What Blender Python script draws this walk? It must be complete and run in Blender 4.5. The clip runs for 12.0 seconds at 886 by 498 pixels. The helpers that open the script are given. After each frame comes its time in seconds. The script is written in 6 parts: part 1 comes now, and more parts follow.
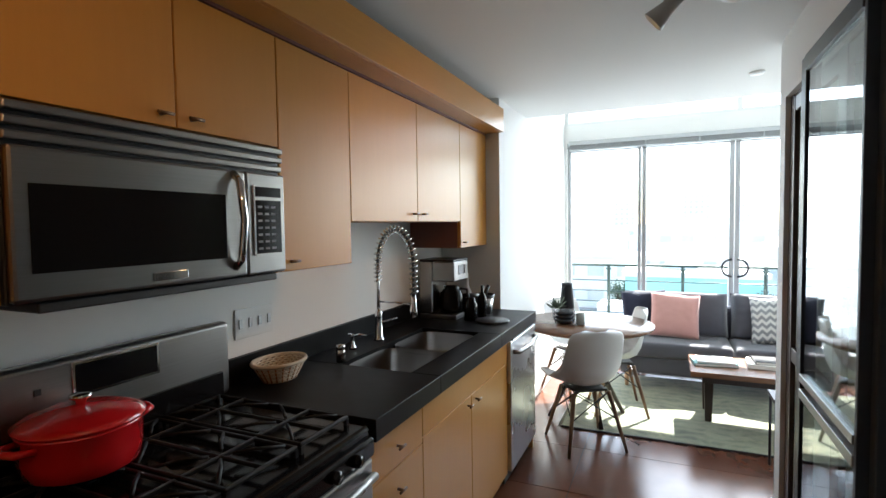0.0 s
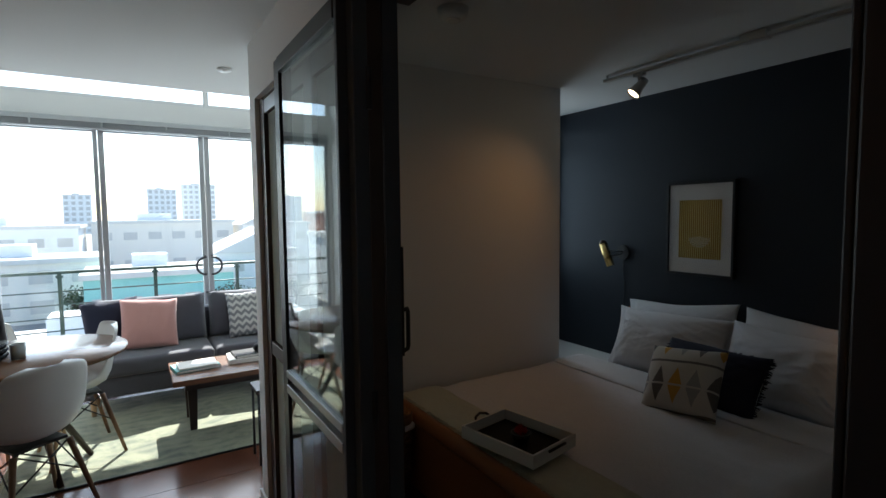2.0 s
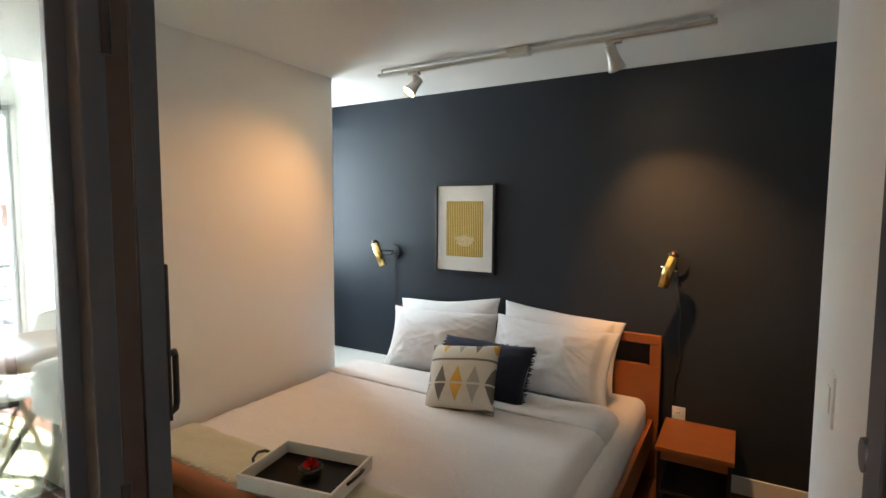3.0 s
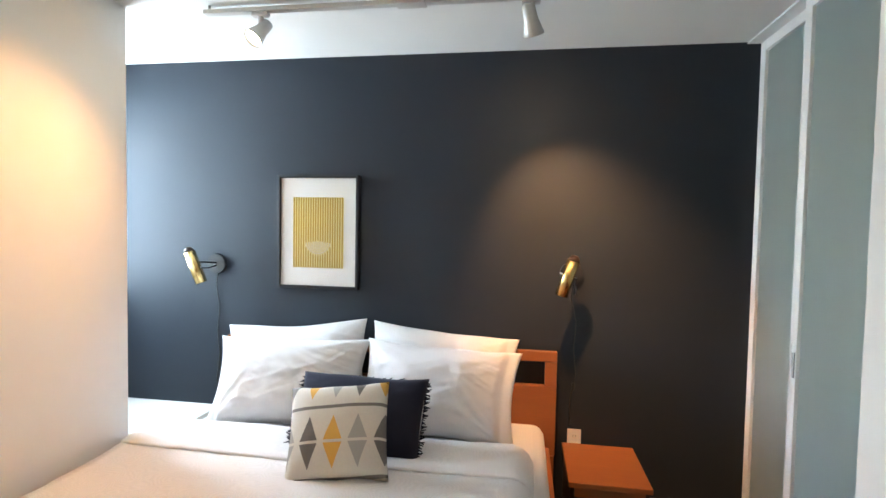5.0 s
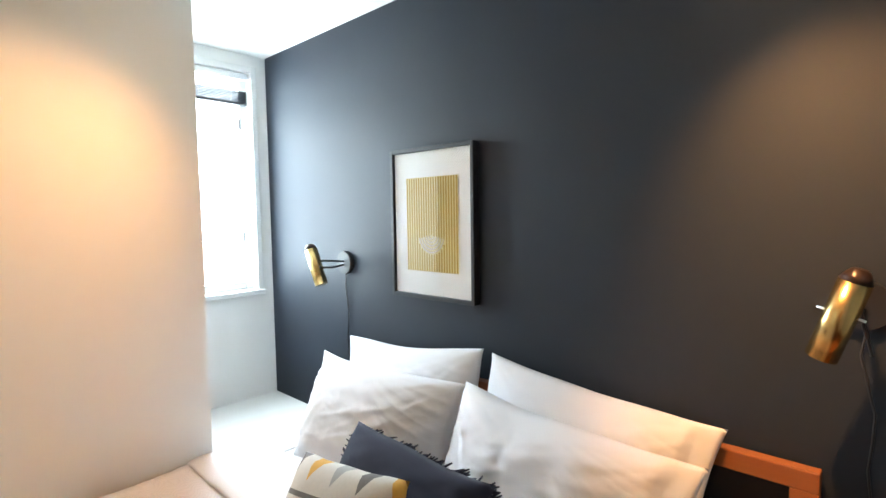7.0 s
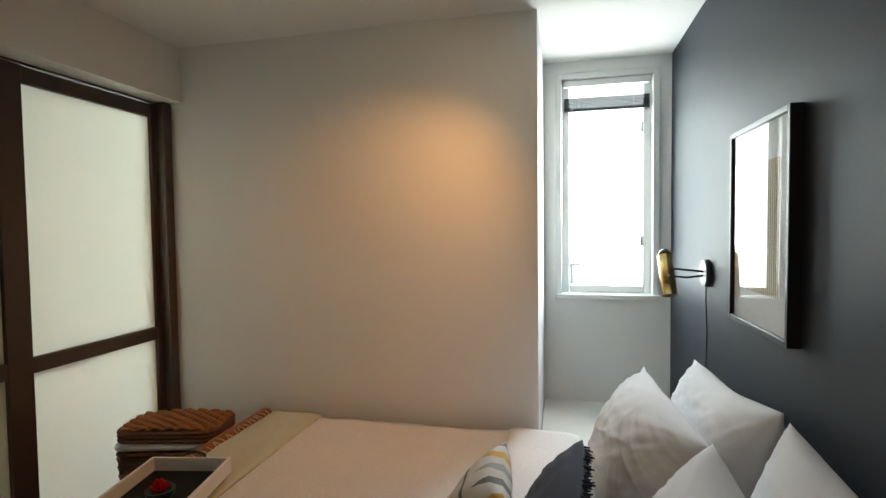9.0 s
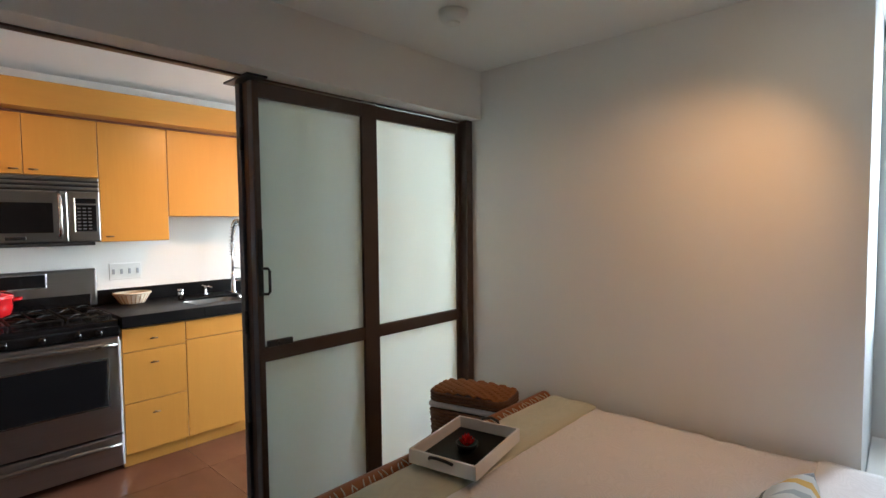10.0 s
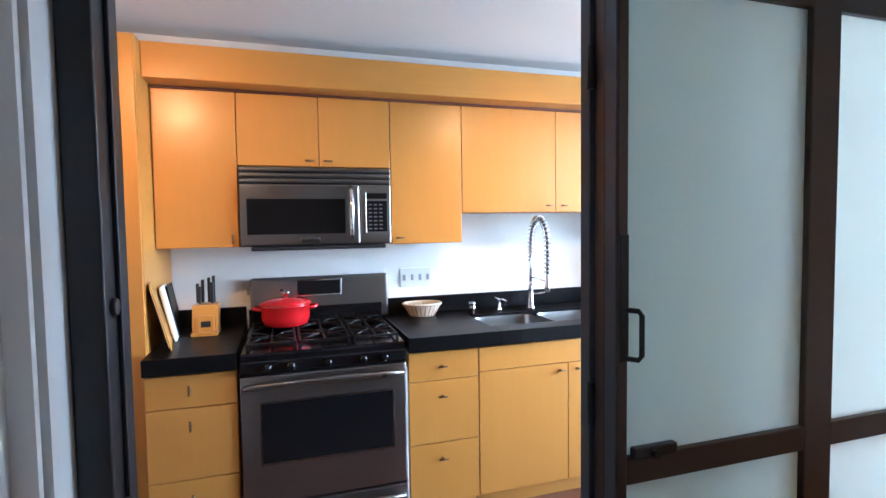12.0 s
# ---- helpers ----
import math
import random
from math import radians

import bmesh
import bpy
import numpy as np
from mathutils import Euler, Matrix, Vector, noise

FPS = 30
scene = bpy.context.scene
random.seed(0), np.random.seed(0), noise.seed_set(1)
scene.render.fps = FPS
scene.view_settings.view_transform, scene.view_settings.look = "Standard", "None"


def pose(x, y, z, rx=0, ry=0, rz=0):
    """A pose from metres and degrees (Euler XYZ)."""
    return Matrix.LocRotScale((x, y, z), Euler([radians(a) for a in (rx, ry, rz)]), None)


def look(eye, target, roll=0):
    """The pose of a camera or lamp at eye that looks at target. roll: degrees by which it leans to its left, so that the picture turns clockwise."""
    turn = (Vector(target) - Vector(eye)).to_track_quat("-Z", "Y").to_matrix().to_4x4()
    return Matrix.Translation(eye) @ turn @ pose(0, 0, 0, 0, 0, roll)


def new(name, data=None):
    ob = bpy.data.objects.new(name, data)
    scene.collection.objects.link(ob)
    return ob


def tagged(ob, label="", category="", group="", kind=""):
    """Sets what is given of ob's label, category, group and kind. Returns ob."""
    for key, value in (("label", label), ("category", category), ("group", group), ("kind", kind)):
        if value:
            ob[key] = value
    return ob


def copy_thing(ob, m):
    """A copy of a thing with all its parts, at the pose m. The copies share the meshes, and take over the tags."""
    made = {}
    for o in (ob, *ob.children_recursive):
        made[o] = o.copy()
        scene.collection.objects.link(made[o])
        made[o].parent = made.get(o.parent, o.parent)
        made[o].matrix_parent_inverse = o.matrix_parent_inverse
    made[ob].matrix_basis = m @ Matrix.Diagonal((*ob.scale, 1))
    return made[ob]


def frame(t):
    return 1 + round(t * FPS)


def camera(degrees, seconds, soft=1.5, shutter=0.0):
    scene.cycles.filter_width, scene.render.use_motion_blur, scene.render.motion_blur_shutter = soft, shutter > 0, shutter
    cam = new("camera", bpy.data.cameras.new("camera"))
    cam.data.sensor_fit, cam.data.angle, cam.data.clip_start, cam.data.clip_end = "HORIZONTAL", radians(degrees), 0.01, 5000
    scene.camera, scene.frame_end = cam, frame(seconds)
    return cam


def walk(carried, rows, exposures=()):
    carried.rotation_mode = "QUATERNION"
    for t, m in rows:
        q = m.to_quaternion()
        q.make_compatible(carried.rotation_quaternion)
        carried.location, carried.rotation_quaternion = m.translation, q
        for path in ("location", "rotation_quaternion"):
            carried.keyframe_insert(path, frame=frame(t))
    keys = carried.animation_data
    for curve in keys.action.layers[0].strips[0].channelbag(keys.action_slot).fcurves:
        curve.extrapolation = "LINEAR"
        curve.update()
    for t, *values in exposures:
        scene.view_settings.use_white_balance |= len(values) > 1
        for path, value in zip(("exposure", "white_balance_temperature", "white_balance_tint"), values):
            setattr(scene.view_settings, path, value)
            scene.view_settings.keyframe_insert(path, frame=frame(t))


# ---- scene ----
cam = camera(82.4, 12.0)
PATH = [
    (0, (0.776, 0.647, 1.53), (-0.034, 2.473, 1.434), -0.8),
    (0.5, (0.69, 0.63, 1.541), (0.363, 2.6, 1.436), -0.7),
    (1, (0.603, 0.611, 1.54), (0.77, 2.6, 1.425), -0.8),
    (1.5, (0.631, 0.742, 1.519), (1.257, 2.637, 1.395), -0.8),
    (2, (0.752, 0.926, 1.543), (1.796, 2.627, 1.406), -0.6),
    (2.5, (0.8, 1.088, 1.566), (2.242, 2.465, 1.406), -0.4),
    (3, (0.826, 1.214, 1.56), (2.541, 2.231, 1.405), 0.3),
    (3.5, (0.88, 1.327, 1.566), (2.756, 1.999, 1.402), 0.4),
    (3.7, (0.942, 1.389, 1.526), (2.854, 1.958, 1.385), 0.5),
    (5.3, (1.41, 1.803, 1.448), (3.384, 2.11, 1.366), 1.1),
    (5.5, (1.498, 1.758, 1.438), (3.461, 2.135, 1.359), 0.8),
    (6, (1.786, 1.517, 1.49), (3.649, 2.235, 1.361), -0.1),
    (6.5, (2.137, 1.438, 1.446), (3.828, 2.501, 1.337), -0.1),
    (6.7, (2.275, 1.445, 1.47), (3.885, 2.626, 1.346), -0.4),
    (8.5, (3.262, 1.348, 1.42), (3.363, 3.345, 1.352), -0.6),
    (9, (3.388, 1.209, 1.436), (2.931, 3.155, 1.354), -0.7),
    (9.5, (3.445, 1.095, 1.457), (2.471, 2.839, 1.367), -0.6),
    (9.6, (3.45, 1.095, 1.45), (2.385, 2.786, 1.364), -0.5),
    (10, (3.396, 1.048, 1.476), (2.042, 2.517, 1.375), -0.6),
    (10.5, (3.249, 1.08, 1.487), (1.656, 2.285, 1.381), -0.6),
    (11, (2.986, 1.145, 1.502), (1.263, 2.154, 1.395), -0.7),
    (11.5, (2.681, 1.274, 1.49), (0.853, 2.077, 1.384), -0.9),
    (12, (2.304, 1.386, 1.491), (0.399, 1.986, 1.388), -0.8),
]
EXPOSURE = [(0.0, 2.5, 6200, 10), (0.5, 1.95, 6200, 9), (0.8, 1.8, 6100, 8), (1.5, 1.55, 5900, 7), (2.1, 1.4, 6200, 9), (2.5, 2.1, 6800, 10), (3.0, 4.55, 6850, 10), (3.7, 5.2, 6250, 10),
            (5.5, 5.5, 6200, 10), (6.7, 5.38, 6300, 10), (8.5, 4.3, 7100, 10), (9.5, 4.0, 7000, 11), (10.3, 4.38, 5600, 11), (11.0, 4.5, 5300, 11), (12.0, 4.6, 5000, 11)]
walk(cam, [(t, look(eye, target, roll)) for t, eye, target, roll in PATH], EXPOSURE)

# ---- world, sun and large lights ----
world = bpy.data.worlds.new("world")
scene.world = world
world.use_nodes = True
SUN_EL, SUN_AZ = 42.0, 14.0   # elevation; degrees from +y towards +x
sky = world.node_tree.nodes.new("ShaderNodeTexSky")
sky.sky_type, sky.sun_disc = "NISHITA", False
sky.sun_elevation, sky.sun_rotation = radians(SUN_EL), radians(SUN_AZ)
bg = world.node_tree.nodes["Background"]
bg.inputs[1].default_value = 0.15
world.node_tree.links.new(sky.outputs[0], bg.inputs[0])


def lamp(name, kind, m, energy, color, **kw):
    data = bpy.data.lights.new(name, kind)
    data.energy, data.color = energy, color
    for k, v in kw.items():
        if k == "size":
            data.shape, data.size, data.size_y = "RECTANGLE", v[0], v[1]
        elif k == "angle":
            data.angle = v
        elif k == "spot":
            data.spot_size, data.spot_blend = radians(v[0]), v[1]
        elif k == "radius":
            data.shadow_soft_size = v
    ob = new(name, data)
    ob.matrix_world = m
    return ob


sun_dir = Vector((math.sin(radians(SUN_AZ)) * math.cos(radians(SUN_EL)), math.cos(radians(SUN_AZ)) * math.cos(radians(SUN_EL)), math.sin(radians(SUN_EL))))
lamp("sun", "SUN", look(sun_dir * 30, (0, 0, 0)), 5.0, (1.0, 0.95, 0.86), angle=radians(0.5))
# daylight in the openings of the windows
lamp("balcony_daylight", "AREA", look((1.45, 6.62, 1.35), (1.45, 0, 1.2)), 15.5, (0.86, 0.94, 1.0), size=(3.2, 2.2))
lamp("clerestory_daylight", "AREA", look((1.45, 6.62, 2.9), (1.45, 0, 2.2)), 5.2, (0.86, 0.94, 1.0), size=(3.2, 0.6))
lamp("alcove_daylight", "AREA", look((3.64, 4.385, 1.68), (3.64, 0, 1.4)), 1.32, (0.74, 0.90, 1.0), size=(0.5, 1.2))

# ---- materials ----


def nodes_of(name):
    m = bpy.data.materials.new(name)
    m.use_nodes = True
    nt = m.node_tree
    return m, nt, nt.nodes["Principled BSDF"]


def node(nt, kind, **inputs):
    n = nt.nodes.new(kind)
    for k, v in inputs.items():
        key = k.replace("_", " ")
        if key in n.inputs:
            n.inputs[key].default_value = v
    return n


def coords(nt, scale=(1, 1, 1), rot=(0, 0, 0), world_space=False):
    src = nt.nodes.new("ShaderNodeNewGeometry" if world_space else "ShaderNodeTexCoord")
    mp = nt.nodes.new("ShaderNodeMapping")
    mp.inputs["Scale"].default_value = scale
    mp.inputs["Rotation"].default_value = [radians(a) for a in rot]
    nt.links.new(src.outputs["Position" if world_space else "Object"], mp.inputs[0])
    return mp.outputs[0]


def ramp(nt, fac, stops):
    r = nt.nodes.new("ShaderNodeValToRGB")
    while len(r.color_ramp.elements) < len(stops):
        r.color_ramp.elements.new(0.5)
    for e, (p, c) in zip(r.color_ramp.elements, stops):
        e.position, e.color = p, (*c[:3], 1)
    nt.links.new(fac, r.inputs[0])
    return r.outputs[0]


def noise_tex(nt, vec, scale, detail=4.0, rough=0.55, dist=0.0):
    n = node(nt, "ShaderNodeTexNoise", Scale=scale, Detail=detail, Roughness=rough, Distortion=dist)
    nt.links.new(vec, n.inputs["Vector"])
    return n.outputs["Fac"]


def mixc(nt, fac, a, b, mode="MIX"):
    m = nt.nodes.new("ShaderNodeMix")
    m.data_type, m.blend_type = "RGBA", mode
    for sock, v in ((m.inputs[0], fac), (m.inputs[6], a), (m.inputs[7], b)):
        if isinstance(v, (int, float)):
            sock.default_value = v
        elif isinstance(v, tuple):
            sock.default_value = (*v[:3], 1)
        else:
            nt.links.new(v, sock)
    return m.outputs[2]


def bump(nt, p, height, strength=0.2, dist=0.002):
    b = node(nt, "ShaderNodeBump", Strength=strength, Distance=dist)
    nt.links.new(height, b.inputs["Height"])
    nt.links.new(b.outputs[0], p.inputs["Normal"])


def vary(c, k):
    return tuple(min(1, max(0, v * k)) for v in c)


def calc(nt, op, a, b=None, c=None):
    n = nt.nodes.new("ShaderNodeMath")
    n.operation = op
    for i, v in enumerate((a, b, c)):
        if v is None:
            continue
        if isinstance(v, (int, float)):
            n.inputs[i].default_value = v
        else:
            nt.links.new(v, n.inputs[i])
    return n.outputs[0]


def mat(name, color, rough=0.6, metal=0.0, var=0.08, big=1.5, fine=60.0, grain=0.12, spec=0.5, coat=0.0, sheen=0.0, bdist=0.001):
    """Plain surface with broad and fine variation of colour, gloss and relief."""
    m, nt, p = nodes_of(name)
    v = coords(nt)
    a, b = noise_tex(nt, v, big, 3), noise_tex(nt, v, fine, 5)
    c = mixc(nt, a, vary(color, 1 - var), vary(color, 1 + var))
    c = mixc(nt, b, c, vary(color, 1 - var * 0.6))
    nt.links.new(c, p.inputs["Base Color"])
    r = nt.nodes.new("ShaderNodeMapRange")
    r.inputs["To Min"].default_value, r.inputs["To Max"].default_value = max(0.02, rough - 0.07), min(1, rough + 0.07)
    nt.links.new(a, r.inputs["Value"])
    nt.links.new(r.outputs[0], p.inputs["Roughness"])
    p.inputs["Metallic"].default_value = metal
    p.inputs["Specular IOR Level"].default_value = spec
    p.inputs["Coat Weight"].default_value = coat
    p.inputs["Coat Roughness"].default_value = 0.1
    p.inputs["Sheen Weight"].default_value = sheen
    if grain:
        bump(nt, p, b, grain, bdist)
    return m


def wood(name, light, dark, axis="z", scale=1.0, rough=0.4, coat=0.0, contrast=1.0):
    m, nt, p = nodes_of(name)
    s = {"x": (0.6, 9, 9), "y": (9, 0.6, 9), "z": (9, 9, 0.6)}[axis]
    v = coords(nt, tuple(k * scale for k in s), world_space=False)
    info = nt.nodes.new("ShaderNodeObjectInfo")
    add = nt.nodes.new("ShaderNodeVectorMath")
    nt.links.new(v, add.inputs[0])
    nt.links.new(info.outputs["Random"], add.inputs[1])
    a = noise_tex(nt, add.outputs[0], 1.4, 6, 0.6, 0.6)
    b = noise_tex(nt, add.outputs[0], 9, 5, 0.7, 0.2)
    c = ramp(nt, a, [(0.5 - 0.25 / contrast, dark), (0.5 + 0.25 / contrast, light)])
    c = mixc(nt, b, c, vary(dark, 0.9))
    c = mixc(nt, 0.45, c, light)
    nt.links.new(c, p.inputs["Base Color"])
    p.inputs["Roughness"].default_value = rough
    p.inputs["Coat Weight"].default_value = coat
    p.inputs["Coat Roughness"].default_value = 0.25
    p.inputs["Specular IOR Level"].default_value = 0.3
    bump(nt, p, b, 0.08, 0.001)
    return m


def brushed(name, color, rough=0.28, axis="y"):
    m, nt, p = nodes_of(name)
    s = {"x": (1, 90, 90), "y": (90, 1, 90), "z": (90, 90, 1)}[axis]
    v = coords(nt, s)
    a = noise_tex(nt, v, 4, 3)
    g = noise_tex(nt, coords(nt), 3, 3)
    nt.links.new(mixc(nt, a, vary(color, 0.86), vary(color, 1.08)), p.inputs["Base Color"])
    r = nt.nodes.new("ShaderNodeMapRange")
    r.inputs["To Min"].default_value, r.inputs["To Max"].default_value = rough - 0.06, rough + 0.1
    nt.links.new(g, r.inputs["Value"])
    nt.links.new(r.outputs[0], p.inputs["Roughness"])
    p.inputs["Metallic"].default_value = 1
    bump(nt, p, a, 0.05, 0.0005)
    return m


def frosted(name, gloss, tint=1.0):
    """Satin glass: it scatters light through, with or without a polished outer face."""
    m, nt, p = nodes_of(name)
    out = nt.nodes["Material Output"]
    n = noise_tex(nt, coords(nt), 1.2, 3)
    col = mixc(nt, n, (0.85 * tint, 0.93 * tint, 0.90 * tint), (0.90 * tint, 0.96 * tint, 0.94 * tint))
    tr = nt.nodes.new("ShaderNodeBsdfTranslucent")
    nt.links.new(col, tr.inputs[0])
    nt.links.new(col, p.inputs["Base Color"])
    p.inputs["Roughness"].default_value = 0.6
    p.inputs["Specular IOR Level"].default_value = 0.2
    mx = nt.nodes.new("ShaderNodeMixShader")
    mx.inputs[0].default_value = 0.78
    nt.links.new(p.outputs[0], mx.inputs[1])
    nt.links.new(tr.outputs[0], mx.inputs[2])
    last = mx
    if gloss:
        gl = node(nt, "ShaderNodeBsdfGlossy", Roughness=0.02)
        fr = node(nt, "ShaderNodeFresnel", IOR=1.75)
        m2 = nt.nodes.new("ShaderNodeMixShader")
        nt.links.new(fr.outputs[0], m2.inputs[0])
        nt.links.new(mx.outputs[0], m2.inputs[1])
        nt.links.new(gl.outputs[0], m2.inputs[2])
        last = m2
    nt.links.new(last.outputs[0], out.inputs[0])
    return m


def clear_glass(name, tint=(0.96, 0.98, 0.97), ior=1.45):
    """Thin pane: passes light straight, with a mirror's share by Fresnel."""
    m, nt, p = nodes_of(name)
    out = nt.nodes["Material Output"]
    t = nt.nodes.new("ShaderNodeBsdfTransparent")
    t.inputs[0].default_value = (*tint, 1)
    g = node(nt, "ShaderNodeBsdfGlossy", Roughness=0.01)
    lw = node(nt, "ShaderNodeLayerWeight", Blend=0.5)
    f0 = ((ior - 1) / (ior + 1)) ** 2
    share = calc(nt, "ADD", calc(nt, "MULTIPLY", calc(nt, "POWER", lw.outputs["Facing"], 5.0), 1 - f0), f0)
    mx = nt.nodes.new("ShaderNodeMixShader")
    nt.links.new(share, mx.inputs[0])
    nt.links.new(t.outputs[0], mx.inputs[1])
    nt.links.new(g.outputs[0], mx.inputs[2])
    nt.links.new(mx.outputs[0], out.inputs[0])
    return m


def glow(name, color, strength):
    m, nt, p = nodes_of(name)
    p.inputs["Emission Color"].default_value = (*color, 1)
    p.inputs["Emission Strength"].default_value = strength
    return m


def woven(name, a, b, scale=220.0, rough=0.9, sheen=0.3):
    """Cloth: threads, slight mottling."""
    m, nt, p = nodes_of(name)
    v = coords(nt)
    w1 = node(nt, "ShaderNodeTexWave", Scale=scale, Distortion=1.5)
    w2 = node(nt, "ShaderNodeTexWave", Scale=scale, Distortion=1.5)
    w1.bands_direction, w2.bands_direction = "X", "Z"
    for w in (w1, w2):
        nt.links.new(v, w.inputs[0])
    h = mixc(nt, 0.5, w1.outputs["Fac"], w2.outputs["Fac"])
    n = noise_tex(nt, v, 7, 4)
    c = mixc(nt, n, a, b)
    c = mixc(nt, h, c, vary(a, 0.85))
    nt.links.new(c, p.inputs["Base Color"])
    p.inputs["Roughness"].default_value = rough
    p.inputs["Sheen Weight"].default_value = sheen
    bump(nt, p, h, 0.25, 0.001)
    return m


M_WALL = mat("white_wall_paint", (0.80, 0.80, 0.78), 0.7, var=0.02, big=0.8, fine=180, grain=0.1)
M_CEIL = mat("ceiling_paint", (0.78, 0.79, 0.77), 0.8, var=0.02, big=0.7, fine=120, grain=0.08)
M_NAVY = mat("dark_navy_wall_paint", (0.019, 0.025, 0.036), 0.56, var=0.06, big=1.0, fine=160, grain=0.12, spec=0.32)
M_BASEB = mat("baseboard_paint", (0.74, 0.73, 0.69), 0.5, var=0.04)
M_MAPLE = wood("maple_veneer", (0.57, 0.272, 0.054), (0.47, 0.208, 0.037), "z", 1.0, 0.30, 0.06, 0.8)
M_MAPLEY = wood("maple_veneer_lengthwise", (0.57, 0.272, 0.054), (0.47, 0.208, 0.037), "y", 1.0, 0.30, 0.06, 0.8)
M_MAPLE_IN = mat("red_brown_cabinet_end", (0.17, 0.055, 0.035), 0.45)
M_COUNTER = mat("honed_black_stone", (0.006, 0.006, 0.007), 0.36, var=0.35, big=6, fine=240, grain=0.05, spec=0.1)
M_STEEL = brushed("brushed_steel", (0.27, 0.262, 0.255), 0.28, "y")
M_STEELD = brushed("pale_brushed_steel", (0.58, 0.60, 0.63), 0.26, "z")
M_STEELZ = brushed("brushed_steel_upright", (0.37, 0.36, 0.35), 0.22, "z")
M_OVEN = brushed("satin_steel", (0.31, 0.295, 0.285), 0.30, "y")
M_CHROME = mat("chrome", (0.75, 0.75, 0.76), 0.1, 1.0, var=0.03, grain=0)
M_BLACKGL = mat("black_oven_glass", (0.008, 0.008, 0.009), 0.08, var=0.1, grain=0, spec=0.22)
M_BLACKEN = mat("black_enamel", (0.007, 0.007, 0.008), 0.16, var=0.2, grain=0.02, spec=0.3)
M_IRON = mat("cast_iron", (0.006, 0.006, 0.007), 0.40, var=0.3, grain=0.2, spec=0.35)
M_RED = mat("red_enamel", (0.55, 0.012, 0.015), 0.18, var=0.1, grain=0.01, coat=0.6)
M_BLACKPL = mat("black_plastic", (0.02, 0.02, 0.022), 0.4)
M_FRAME = mat("dark_bronze_steel", (0.080, 0.055, 0.048), 0.38, 0.35, var=0.18, big=4, fine=90, grain=0.08)
# post steel with the sky's bluish light put into its colour
M_POST = mat("steel_with_skylight_tint", (0.065, 0.080, 0.102), 0.5, var=0.12)
M_BLACKFR = mat("black_painted_steel", (0.016, 0.017, 0.022), 0.42, 0.1, var=0.15)
M_FROST = frosted("satin_glass", False)
M_CLOSET = frosted("grey_green_satin_glass", False, 0.78)
M_FROSTG = clear_glass("polished_leaf_glass", (0.74, 0.80, 0.79), 1.9)
M_GLASS = clear_glass("window_glass")
M_ALU = mat("grey_aluminium", (0.42, 0.43, 0.44), 0.4, 0.7, var=0.05)
M_WHITEFR = mat("white_window_frame", (0.74, 0.75, 0.74), 0.45, var=0.03)
M_SHEET = woven("white_cotton", (0.84, 0.835, 0.85), (0.79, 0.785, 0.81), 500, 0.85, 0.2)
M_CREAM = woven("cream_knit_throw", (0.62, 0.62, 0.48), (0.55, 0.55, 0.42), 160, 0.95, 0.4)
M_CHERRY = wood("cherry_wood", (0.36, 0.13, 0.045), (0.25, 0.075, 0.025), "y", 1.2, 0.35, 0.2)
M_WALNUT = wood("walnut_top", (0.20, 0.095, 0.05), (0.11, 0.05, 0.026), "x", 1.2, 0.26, 0.2)
M_BEECH = wood("beech_leg", (0.50, 0.33, 0.19), (0.38, 0.23, 0.12), "z", 2, 0.45)
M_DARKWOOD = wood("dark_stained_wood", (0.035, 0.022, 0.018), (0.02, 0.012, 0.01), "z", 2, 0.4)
M_NAVYCL = woven("navy_fringed_cotton", (0.012, 0.014, 0.034), (0.018, 0.021, 0.048), 150, 0.95, 0.05)
M_SOFA = woven("charcoal_upholstery", (0.085, 0.085, 0.105), (0.065, 0.066, 0.085), 260)
M_PINK = woven("blush_pink_cotton", (0.60, 0.32, 0.29), (0.54, 0.28, 0.26), 240)
M_SHELL = mat("white_moulded_shell", (0.72, 0.73, 0.72), 0.35, var=0.02, grain=0.03)
M_BRASS = mat("satin_brass", (0.70, 0.50, 0.20), 0.25, 1.0, var=0.06, grain=0.02)
M_WICKER = mat("brown_wicker", (0.34, 0.13, 0.038), 0.6, var=0.35, big=14, fine=120, grain=0.3)
M_WICKERD = mat("dark_brown_wicker", (0.13, 0.058, 0.028), 0.55, var=0.4, big=16, fine=120, grain=0.3)
M_WICKERP = mat("pale_wicker", (0.60, 0.52, 0.40), 0.7, var=0.25, big=20, fine=140, grain=0.3)
M_WHITEPL = mat("white_plastic", (0.76, 0.76, 0.74), 0.4, var=0.02)
M_PAPER = mat("paper", (0.78, 0.76, 0.72), 0.8, var=0.04)
M_BULB = glow("lit_spot_bulb", (1.0, 0.72, 0.42), 5.0)


